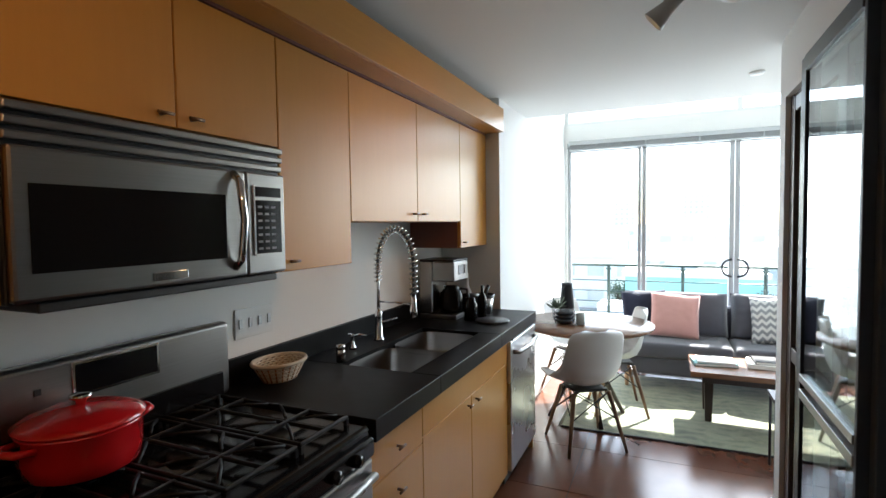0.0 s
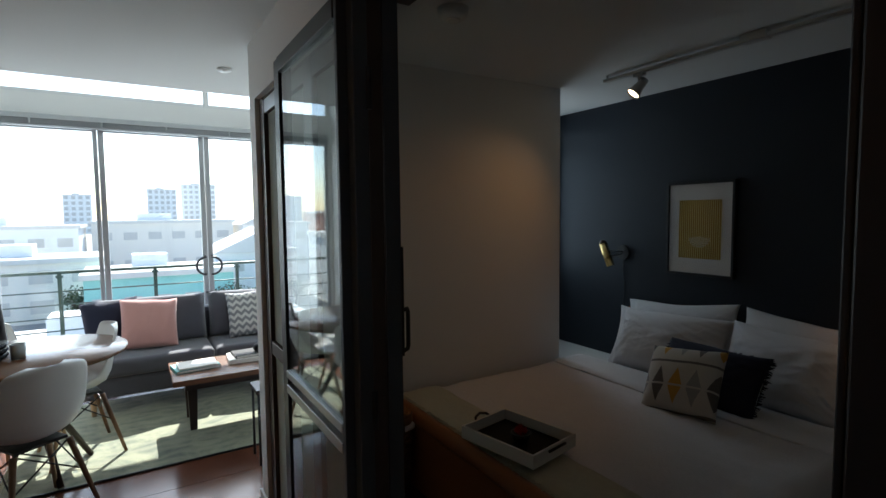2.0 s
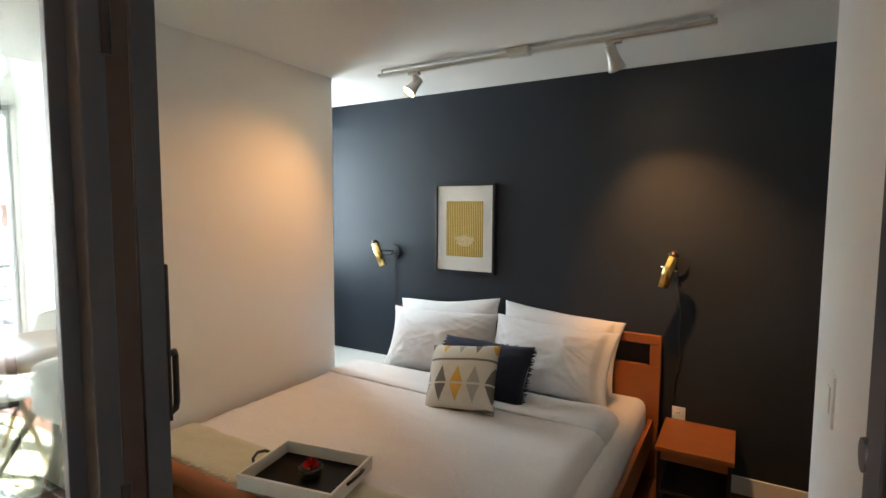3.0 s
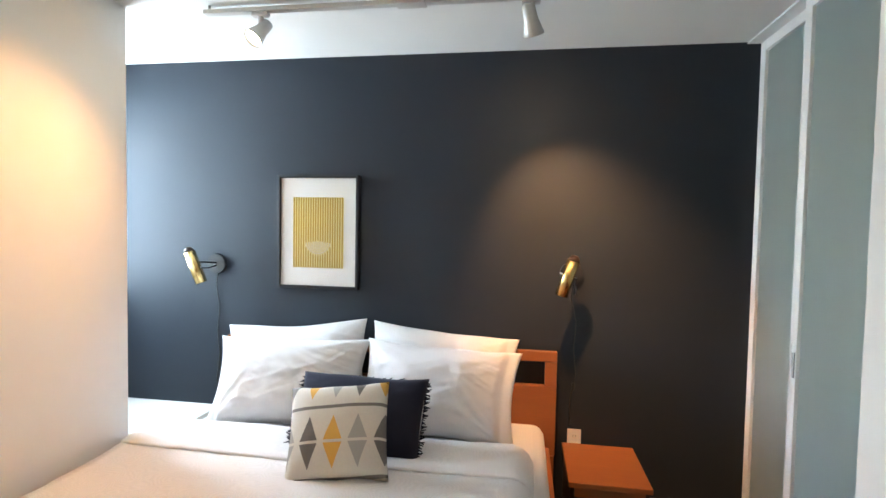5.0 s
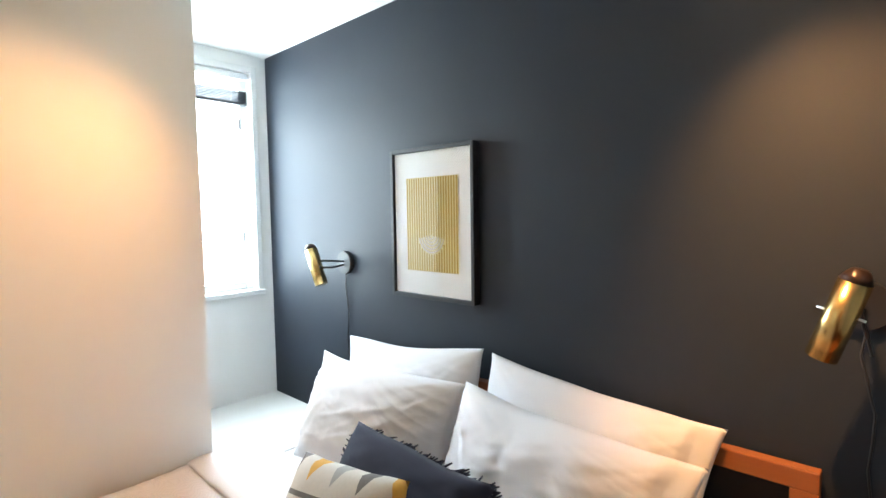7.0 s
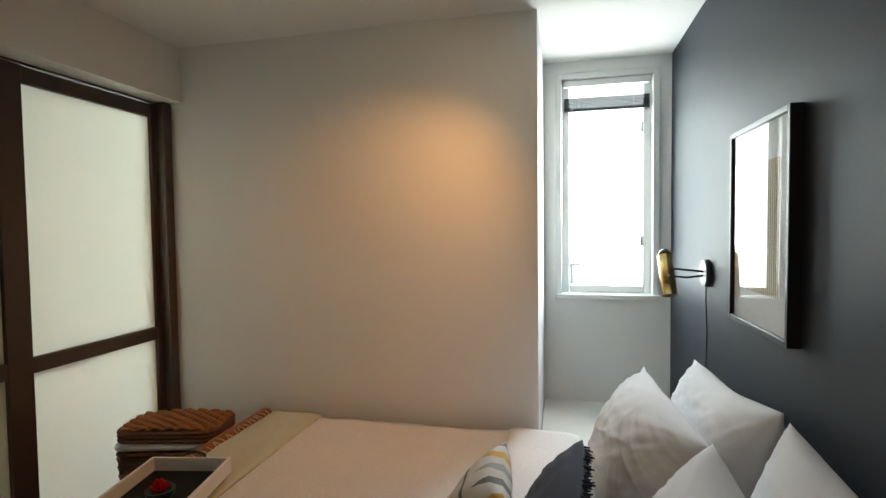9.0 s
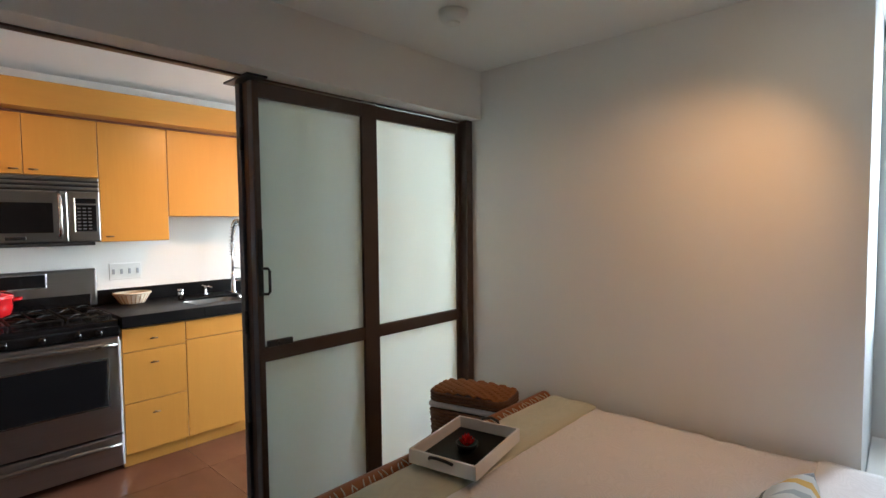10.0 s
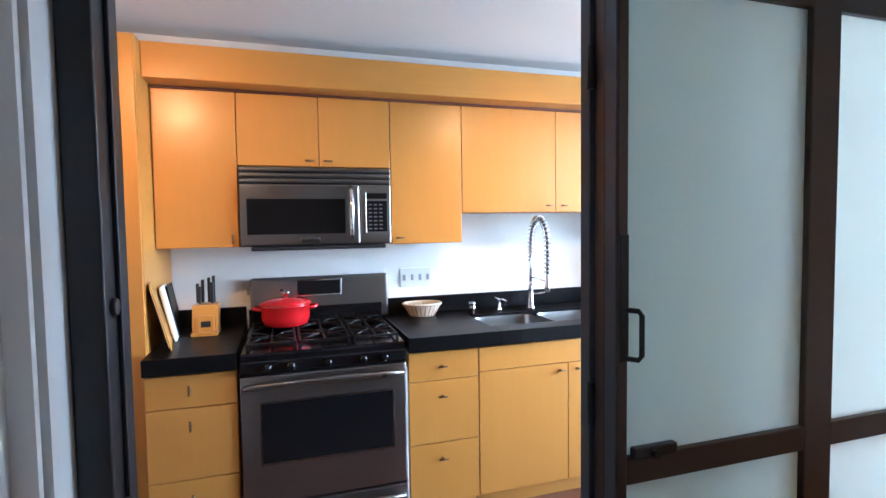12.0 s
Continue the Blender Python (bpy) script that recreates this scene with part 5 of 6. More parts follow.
cover("duvet", 2.02, 3.40, 0.530, "white cotton duvet spread over the bed", "duvet", M_SHEET, 0.03, 0.012, seed=1.0)
cover("top_sheet", 3.16, 3.46, 0.549, "white top sheet folded back over the duvet", "sheet", M_SHEET, 0.012, 0.008, 0.99, seed=4.0, nu=30)
cover("throw_blanket", 1.985, 2.25, 0.547, "cream knitted throw across the foot of the bed", "blanket", M_CREAM, 0.012, 0.01, 0.93, seed=7.0, nu=30)
fr = B()
for k in range(60):
    y = 3.38 - k * 0.0275 + 0.004 * math.sin(k * 2.3)
    j = random.uniform(-0.01, 0.01)
    tube(fr, [(1.995, y, 0.546), (1.978, y + j, 0.551), (1.962 + random.uniform(-0.008, 0.01), y + 2 * j, 0.553)], 0.0028, 5, r1=0.0016)
tagged(single("blanket_fringe", fr, M_CREAM, "cream knotted fringe of the throw over the footboard", "fringe"), kind="stuff")


def pillow(name, label, w, h, t, m, x, y, z, lean, roll=0.0, yaw=0.0, seed=0.0, puff=0.42, pinch=0.05, group="", wr=0.008, hem=0):
    bm = cushion(B(), w, h, t, 64 if hem else 28, puff, pinch, wr, seed, hem)
    ob = single(name, bm, m, label, "pillow", smooth=True, group=group)
    ob.matrix_world = pose(x, y, z, 0, 0, 90 + yaw) @ pose(0, 0, 0, lean, 0, 0) @ pose(0, 0, 0, 0, roll, 0)
    return ob


PG = "white bed pillows"
pillow("bed_pillow", "white cotton pillow standing against the headboard", 0.80, 0.46, 0.20, M_SHEET, 3.80, 2.955, 0.485, 14, 5, 0, 1.3, 0.5, 0.075, group=PG, wr=0.008, hem=1)
pillow("bed_pillow", "white cotton pillow standing against the headboard", 0.78, 0.46, 0.20, M_SHEET, 3.80, 2.21, 0.485, 14, -5, 0, 5.1, 0.5, 0.075, group=PG, wr=0.008, hem=-1)
pillow("bed_pillow", "white cotton pillow leaning in front of another", 0.79, 0.44, 0.25, M_SHEET, 3.54, 2.90, 0.49, 24, 1, 2, 2.2, 0.5, 0.085, group=PG, wr=0.009, hem=1)
pillow("bed_pillow", "white cotton pillow leaning in front of another", 0.77, 0.44, 0.25, M_SHEET, 3.54, 2.175, 0.49, 24, -2, -3, 8.4, 0.5, 0.085, group=PG, wr=0.009, hem=-1)
navy = pillow("throw_pillow", "dark navy cotton cushion with a tufted fringe", 0.58, 0.35, 0.13, M_NAVYCL, 3.245, 2.455, 0.515, 32, 1, -4, 3.3, 0.45, 0.05)
tuft = B()
rnd = random.Random(4)
for k in range(90):
    a = -0.285 + 0.57 * k / 89
    for q in range(2):
        h0 = 0.325 + rnd.uniform(-0.01, 0.012)
        tube(tuft, [(a, -0.01, h0), (a + rnd.uniform(-0.012, 0.012), -0.025 - rnd.uniform(0, 0.015), h0 + rnd.uniform(0.0, 0.02))], 0.004, 4, r1=0.002)
for row, (hz, hy) in enumerate(((0.298, -0.046), (0.266, -0.060), (0.232, -0.066))):
    for k in range(44):
        a = -0.25 + 0.5 * (k + 0.5 * (row % 2)) / 43
        b = (a + rnd.uniform(-0.006, 0.006), hy * (1 - (a / 0.30) ** 4), hz + rnd.uniform(-0.006, 0.006))
        tube(tuft, [b, (b[0] + rnd.uniform(-0.006, 0.006), b[1] - 0.012, b[2] - rnd.uniform(0.004, 0.016))], 0.005, 4, r1=0.003)
for k in range(50):
    z = 0.02 + 0.3 * k / 49
    for sx in (-1, 1):
        tube(tuft, [(sx * 0.280, 0.0, z), (sx * (0.292 + rnd.uniform(0, 0.012)), rnd.uniform(-0.02, 0.01), z + rnd.uniform(-0.012, 0.012))], 0.004, 4, r1=0.002)
tagged(part("tuft_trim", tuft, M_NAVYCL, navy, "navy yarn tufts"), kind="stuff")
pillow("throw_pillow", "cream cushion with grey and mustard triangle pattern", 0.40, 0.37, 0.14, M_DIAM, 3.045, 2.44, 0.512, 33, 8, 1, 6.1, 0.45, 0.05, wr=0.004)

ns = thing("nightstand", "cherry wood nightstand with an open shelf beside the bed", "nightstand", (3.76, 1.38, 0.0))
pb("top", ns, 3.54, 3.965, 1.20, 1.555, 0.335, 0.36, M_CHERRY, 0.003)
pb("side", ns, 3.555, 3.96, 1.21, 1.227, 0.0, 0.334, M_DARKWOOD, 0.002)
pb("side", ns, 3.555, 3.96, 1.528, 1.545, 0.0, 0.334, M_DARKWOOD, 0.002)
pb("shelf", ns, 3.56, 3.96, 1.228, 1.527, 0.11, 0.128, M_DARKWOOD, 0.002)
pb("apron", ns, 3.552, 3.57, 1.228, 1.527, 0.29, 0.334, M_CHERRY, 0.002)


def picture():
    y0, y1, z0, z1 = 2.665, 3.135, 1.115, 1.742
    t = thing("framed_print", "black framed print of yellow lines with a U shape", "picture", (WX - 0.02, (y0 + y1) / 2, z0))
    f = 0.016
    for a, b, c, d in ((y0, y0 + f, z0, z1), (y1 - f, y1, z0, z1), (y0 + f, y1 - f, z0, z0 + f), (y0 + f, y1 - f, z1 - f, z1)):
        pb("frame", t, WX - 0.035, WX - 0.001, a, b, c, d, M_BLACKFR, 0.002)
    pb("mat_board", t, WX - 0.02, WX - 0.012, y0 + f, y1 - f, z0 + f, z1 - f, M_PAPER, 0)
    g = pb("glazing", t, WX - 0.028, WX - 0.0265, y0 + f, y1 - f, z0 + f, z1 - f, M_PICGLASS, 0)
    g.visible_shadow = False
    yc, w, za, zb = (y0 + y1) / 2, 0.295, z0 + 0.115, z0 + 0.505
    x = WX - 0.0205
    field = pb("yellow_field", t, x - 0.0005, x, yc - w / 2, yc + w / 2, za, zb, M_YPALE, 0)
    bm = B()
    n, step = 21, w / 21

    def ribbon(pts, hw):
        vs = []
        for i, (a, b) in enumerate(pts):
            p, q = pts[max(0, i - 1)], pts[min(len(pts) - 1, i + 1)]
            d = Vector((q[0] - p[0], q[1] - p[1])).normalized()
            vs.append((bm.verts.new((x - 0.002, a - d.y * hw, b + d.x * hw)), bm.verts.new((x - 0.002, a + d.y * hw, b - d.x * hw))))
        for (a, b), (c2, d2) in zip(vs, vs[1:]):
            bm.faces.new((a, b, d2, c2))
    zu = za + 0.15
    for k in range(n // 2 + 1):
        r = k * step
        hw = step * 0.30
        if k <= 5:
            ribbon([(yc - r, zb)] + [(yc - r * math.cos(a) if k else yc, zu - r * math.sin(a)) for a in [math.pi * j / 16 for j in range(17)]] + [(yc + r, zb)] if k else [(yc, zb), (yc, zu)], hw)
            cut = zu - math.sqrt(max(0.0, (5.6 * step) ** 2 - r * r))
            for s in ((-1, 1) if k else (1,)):
                ribbon([(yc + s * r, cut), (yc + s * r, za)], hw)
        else:
            for s in (-1, 1):
                ribbon([(yc + s * r, zb), (yc + s * r, za)], hw)
    pw("yellow_lines", t, bm, M_YELLOW)
    # flat pale ribbons stand in for the highlights along the arcs
    bm = B()
    for k in range(1, 6):
        r = (k - 0.5) * step + 0.5 * step
        ribbon([(yc - r * math.cos(a), zu - r * math.sin(a)) for a in [math.pi * (0.06 + 0.88 * j / 18) for j in range(19)]], step * 0.16)
    for v in bm.verts:
        v.co.x -= 0.001
    pw("arc_highlights", t, bm, M_PAPER, "pale ribbons painted as highlights along the arcs")


M_PICGLASS = clear_glass("picture_glass", (0.98, 0.98, 0.98), 1.5)
M_YPALE = mat("pale_yellow_print", (0.84, 0.76, 0.40), 0.8)
M_YELLOW = mat("yellow_print", (0.50, 0.31, 0.02), 0.8)
picture()


def sconce(y, z, swing, tilt, label, cord):
    t = thing("wall_sconce", label, "wall lamp", (WX, y, z))
    pw("wall_plate", t, cyl(B(), (WX - 0.022, y, z), (WX - 0.0005, y, z), 0.055, 0.058, 26), M_BLACKFR)
    hx, hy = WX - 0.16 * math.cos(swing), y + 0.16 * math.sin(swing)
    for dz in (0.012, -0.02):
        pw("arm", t, tube(B(), [(WX - 0.02, y, z + dz * 0.5), (WX - 0.08, y + 0.2 * (hy - y), z + dz), (hx, hy, z + dz + 0.005)], 0.0045, 8), M_BLACKFR)
    d = Vector((0.05, math.sin(tilt), -math.cos(tilt))).normalized()
    c = Vector((hx, hy, z))
    a, b = c - d * 0.075, c + d * 0.105
    sh = pw("shade", t, cyl(B(), a, b, 0.031, 0.031, 24), M_BRASS, "satin brass cylinder shade")
    pw("cap", sh, tube(B(), [a, a - d * 0.014, a - d * 0.024, a - d * 0.028], 0.031, 24, r1=0.012), M_CAP, "dark brown cap")
    pw("pin", sh, cyl(B(), c - Vector((0, 0.042, 0.012)), c + Vector((0, 0.042, 0.012)), 0.005, seg=8), M_CHROME)
    pts = [(WX - 0.012, y - 0.01, z - 0.05)]
    for k in range(1, 12):
        f = k / 11
        pts.append((WX - 0.008, y + cord * math.sin(f * 3.0) + 0.008 * math.sin(f * 17), z - 0.05 - (z - 0.50) * f))
    if cord < -0.02:
        pw("lead", t, tube(B(), [a + Vector((0.03, 0, -0.01)), (hx + 0.05, hy - 0.035, z - 0.03), (hx + 0.09, hy - 0.05, z - 0.10), (WX - 0.03, y - 0.02, z - 0.11), (WX - 0.012, y - 0.01, z - 0.06)], 0.0035, 6), M_BLACKPL, "black fabric lead")
    co = pw("cord", t, tube(B(), pts, 0.003, 6), M_BLACKPL, "black fabric cord")
    pb("inline_switch", co, WX - 0.014, WX - 0.002, pts[8][1] - 0.008, pts[8][1] + 0.008, pts[8][2] - 0.02, pts[8][2] + 0.02, M_BLACKPL, 0.003)


M_CAP = mat("dark_brown_cap", (0.035, 0.02, 0.015), 0.35, 0.4)
sconce(3.516, 1.235, 0.27, -0.39, "brass cylinder wall sconce on a black swing arm, switched off", -0.01)
sconce(1.528, 1.243, 0.17, 0.31, "brass cylinder wall sconce beside the bed, switched off", -0.03)


def track(name, label, x, y0, y1, z, heads, lit, m_rail):
    t = thing(name, label, "track light", (x, (y0 + y1) / 2, z))
    pb("rail", t, x - 0.017, x + 0.017, y0, y1, z, z + 0.018, m_rail, 0.002)
    pb("feed_box", t, x - 0.03, x + 0.03, (y0 + y1) / 2 - 0.06, (y0 + y1) / 2 + 0.06, z - 0.004, CZ - 0.001, m_rail, 0.004)
    for yy in (y0 + 0.02, y1 - 0.02):
        pw("hanger", t, cyl(B(), (x, yy, z + 0.016), (x, yy, CZ - 0.0005), 0.006, seg=8), m_rail)
    for hy, target, watts, cone in heads:
        stem = pw("stem", t, cyl(B(), (x, hy, z - 0.055), (x, hy, z + 0.002), 0.011, seg=10), m_rail)
        pb("adapter", stem, x - 0.016, x + 0.016, hy - 0.035, hy + 0.035, z - 0.018, z - 0.001, m_rail, 0.003)
        c = Vector((x, hy, z - 0.075))
        d = (Vector(target) - c).normalized()
        bm = B()
        prof = [(-0.055, 0.014), (-0.05, 0.024), (0.0, 0.027), (0.03, 0.034), (0.06, 0.042), (0.062, 0.040), (0.03, 0.03)]
        side = d.orthogonal().normalized()
        up = d.cross(side)
        rings = [[bm.verts.new(c + d * a + (side * math.cos(k * math.tau / 20) + up * math.sin(k * math.tau / 20)) * r) for k in range(20)] for a, r in prof]
        for ra, rb in zip(rings, rings[1:]):
            for k in range(20):
                bm.faces.new((ra[k], ra[(k + 1) % 20], rb[(k + 1) % 20], rb[k])).smooth = True
        bm.faces.new(rings[0][::-1])
        h = pw("head", t, bm, m_rail, "tilted cylindrical spot head")
        pw("bulb", h, cyl(B(), c + d * 0.035, c + d * 0.052, 0.028, 0.034, 20), M_BULB if lit else M_PAPER, "lit warm reflector bulb")
        if watts:
            lamp("spot_beam", "SPOT", look(c + d * 0.075, target), watts, (1.0, 0.48, 0.17), spot=(cone, 1.0), radius=0.03)
    return t


M_TRACK = mat("satin_silver_track", (0.62, 0.61, 0.58), 0.4, 0.4)
SPOT_W = 2.8
track("track_light", "satin silver ceiling track with two lit spot heads", 3.31, 1.345, 3.14, 2.35, [(2.885, (2.15, 3.5, 0.72), SPOT_W * 0.64, 96), (1.77, (3.985, 1.47, 1.12), SPOT_W * 1.55, 72)], True, M_TRACK)
for hy, ty in ((0.75, 1.05), (2.62, 2.75)):
    track("spot_light", "satin silver ceiling spot light over the kitchen", 0.77, hy - 0.07, hy + 0.07, 2.35, [(hy, (-0.5, ty, 1.5 if hy < 1 else 1.15), SPOT_W * (0.80 if hy < 1 else 0.95), 96)], True, M_TRACK)
for px, py, lab in ((1.0, 2.81, "round white smoke alarm on the kitchen ceiling"), (1.92, 2.73, "round white smoke alarm on the bedroom ceiling")):
    t = thing("smoke_alarm", lab, "smoke alarm", (px, py, CZ - 0.04))
    pw("housing", t, lathe(B(), [(0, -0.045), (0.045, -0.045), (0.06, -0.03), (0.065, 0.0), (0, 0.0)], 28, (px, py, CZ - 0.001)), M_WHITEPL, "", True)
    pw("grille", t, lathe(B(), [(0.018, -0.05), (0.03, -0.05), (0.03, -0.043), (0.018, -0.043)], 20, (px, py, CZ - 0.001)), M_PAPER)
single("sprinkler_cap", lathe(B(), [(0, -0.012), (0.035, -0.012), (0.042, -0.002), (0.042, 0), (0, 0)], 24), M_WHITEPL, "small white sprinkler cap in the ceiling", "sprinkler", (1.245, 4.11, CZ - 0.001), smooth=True)


def tray():
    t = thing("serving_tray", "white wooden tray with dark base and rope handles", "tray", (2.12, 2.56, 0.566), 11)
    w, l, h = 0.135, 0.185, 0.055
    part("base", box(B(), -w, w, -l, l, 0, 0.008, 0.001), M_COUNTER, t, "black tray bottom")
    for a, b, c, d in ((-w - 0.01, -w, -l - 0.01, l + 0.01), (w, w + 0.01, -l - 0.01, l + 0.01), (-w, w, -l - 0.01, -l), (-w, w, l, l + 0.01)):
        part("side", box(B(), a, b, c, d, 0, h, 0.002), M_PAPER, t, "white painted side")
    for s in (-1, 1):
        part("rope_handle", tube(B(), [(-0.05, s * (l + 0.012), 0.04), (-0.035, s * (l + 0.03), 0.055), (0, s * (l + 0.038), 0.062), (0.035, s * (l + 0.03), 0.055), (0.05, s * (l + 0.012), 0.04)], 0.006, 8), M_BLACKPL, t, "black rope handle")
    c = thing("succulent_bowl", "small dark bowl with a red flower on the tray", "plant", (2.13, 2.55, 0.575))
    part("bowl", lathe(B(), [(0, 0), (0.03, 0), (0.042, 0.02), (0.045, 0.035), (0.04, 0.035), (0.03, 0.02), (0, 0.015)], 22), M_IRON, c, smooth=True)
    bm = B()
    for ring, (r, n, zz) in enumerate(((0.034, 11, 0.036), (0.024, 9, 0.046), (0.013, 6, 0.056))):
        for k in range(n):
            a = k * math.tau / n + ring * 0.4
            d = Vector((math.cos(a), math.sin(a), 0))
            s = Vector((-d.y, d.x, 0)) * 0.008
            v = [bm.verts.new(p) for p in (d * r * 0.3 + Vector((0, 0, zz - 0.012)), d * r * 0.7 + s + Vector((0, 0, zz)), d * r + Vector((0, 0, zz + 0.014)), d * r * 0.7 - s + Vector((0, 0, zz)))]
            bm.faces.new(v)
    part("petals", bm, M_RED, c, "red petals")


tray()


def hamper():
    x0, x1, y0, y1 = 1.44, 1.90, 3.03, 3.29
    t = thing("wicker_hamper", "brown wicker hamper with a lid and white liner", "basket", ((x0 + x1) / 2, (y0 + y1) / 2, 0.0), 14)

    def rr(x0, x1, y0, y1, z, r=0.05, n=5):
        pts = []
        for cx, cy, a0 in ((x1 - r, y1 - r, 0), (x0 + r, y1 - r, 90), (x0 + r, y0 + r, 180), (x1 - r, y0 + r, 270)):
            pts += [(cx + r * math.cos(radians(a0 + 90 * k / n)), cy + r * math.sin(radians(a0 + 90 * k / n)), z) for k in range(n + 1)]
        out = []
        for i, p in enumerate(pts):
            q = pts[(i + 1) % len(pts)]
            d = (Vector(q) - Vector(p)).length
            m = max(1, int(d / 0.028))
            out += [tuple(Vector(p).lerp(Vector(q), k / m)) for k in range(m)]
        return out
    bm = B()
    for r in range(24):
        z = 0.012 + r * 0.0195
        g = 0.02 * (1 - r / 23)
        base = rr(x0 + 0.012 + g, x1 - 0.012 - g, y0 + 0.012 + g, y1 - 0.012 - g, z)
        tube(bm, [(p[0] + (0.005 if (i + r) % 2 else -0.005) * (1 if p[0] > 1.67 else -1), p[1] + (0.005 if (i + r) % 2 else -0.005) * (1 if p[1] > 3.16 else -1), p[2]) for i, p in enumerate(base)], 0.0105, 6, closed=True)
    pw("weave", t, bm, M_WICKERD)
    pb("inner_wall", t, x0 + 0.035, x1 - 0.035, y0 + 0.035, y1 - 0.035, 0.002, 0.48, M_DARKWOOD, 0.02)
    pw("liner", t, box(B(), x0 + 0.006, x1 - 0.006, y0 + 0.006, y1 - 0.006, 0.475, 0.515, 0.018, 3), M_SHEET, "white cloth liner folded over the rim")
    bm = B()
    loops = [[bm.verts.new(p) for p in rr(x0 + e, x1 - e, y0 + e, y1 - e, z, 0.06)] for e, z in ((0.014, 0.517), (0.01, 0.522), (0.01, 0.553), (0.018, 0.560))]
    for la, lb in zip(loops, loops[1:]):
        for i in range(min(len(la), len(lb))):
            j = (i + 1) % min(len(la), len(lb))
            bm.faces.new((la[i], la[j], lb[j], lb[i]))
    bm.faces.new(loops[0][::-1])
    bm.faces.new(loops[-1])
    lid = pw("lid", t, bm, M_DARKWOOD)
    bm = B()
    k = 0
    y = y0 + 0.018
    while y < y1 - 0.012:
        n = 19
        d = max(0.0, 0.06 - min(y - y0 - 0.008, y1 - 0.008 - y))
        cut = 0.012 + 0.06 - math.sqrt(max(0.0, 0.06 ** 2 - d * d))
        tube(bm, [(x0 + cut + (x1 - x0 - 2 * cut) * i / n, y + (0.003 if (i + k) % 2 else -0.003), 0.561 + (0.006 if (i + k) % 3 else -0.006) + 0.014 * math.sin(math.pi * i / n)) for i in range(n + 1)], 0.0085, 6)
        y += 0.0165
        k += 1
    pw("lid_weave", lid, bm, M_WICKER)
    bm = B()
    for z in (0.522, 0.540, 0.556):
        tube(bm, rr(x0 + 0.008, x1 - 0.008, y0 + 0.008, y1 - 0.008, z, 0.06), 0.0095, 6, closed=True)
    pw("lid_edge", lid, bm, M_WICKERD)


hamper()

# ---- living room ----
def sofa():
    x0, x1, y0, y1 = 0.38, 2.58, 5.52, 6.30
    t = thing("sofa", "charcoal grey upholstered two seat sofa under the window", "sofa", ((x0 + x1) / 2, 5.9, 0.0))
    pb("base", t, x0, x1, y0 + 0.03, y1, 0.14, 0.30, M_SOFA, 0.03)
    pb("back_frame", t, x0, x1, y1 - 0.16, y1, 0.301, 0.70, M_SOFA, 0.04)
    pb("arm", t, x1 - 0.14, x1, y0 + 0.03, y1 - 0.161, 0.301, 0.56, M_SOFA, 0.04)
    for a, b in ((x0, 1.31), (1.315, x1 - 0.142)):
        s = pw("seat_cushion", t, box(B(), a + 0.004, b - 0.004, y0, y1 - 0.165, 0.302, 0.44, 0.04, 4), M_SOFA, "", True)
        bm = cushion(B(), b - a - 0.01, 0.42, 0.20, 22, 0.3, 0.02, 0.006, a)
        bmesh.ops.rotate(bm, matrix=Euler((radians(-14), 0, 0)).to_matrix(), verts=bm.verts)
        bmesh.ops.translate(bm, vec=((a + b) / 2, y1 - 0.30, 0.43), verts=bm.verts)
        pw("back_cushion", t, bm, M_SOFA, "", True)
    for x in (x0 + 0.06, x1 - 0.06):
        for y in (y0 + 0.08, y1 - 0.06):
            pw("leg", t, cyl(B(), (x, y, 0.0), (x, y, 0.142), 0.016, 0.024, 12), M_BEECH)


sofa()


def scatter(name, label, w, m, x, y, z, rz, lean, seed, roll=0):
    ob = single(name, cushion(B(), w, w, 0.15, 22, 0.42, 0.05, 0.006, seed), m, label, "cushion", smooth=True)
    ob.matrix_world = pose(x, y, z, 0, 0, rz) @ pose(0, 0, 0, -lean, 0, 0) @ pose(0, 0, 0, 0, roll, 0)


scatter("sofa_cushion", "dark charcoal cushion at the end of the sofa", 0.42, M_NAVYCL, 0.60, 5.92, 0.445, 6, 20, 1.0, -4)
scatter("sofa_cushion", "blush pink cushion on the sofa", 0.43, M_PINK, 0.84, 5.79, 0.44, 4, 22, 2.0, 3)
scatter("sofa_cushion", "grey and white chevron cushion on the sofa", 0.43, M_CHEV, 1.68, 5.80, 0.44, -6, 22, 3.0, -3)


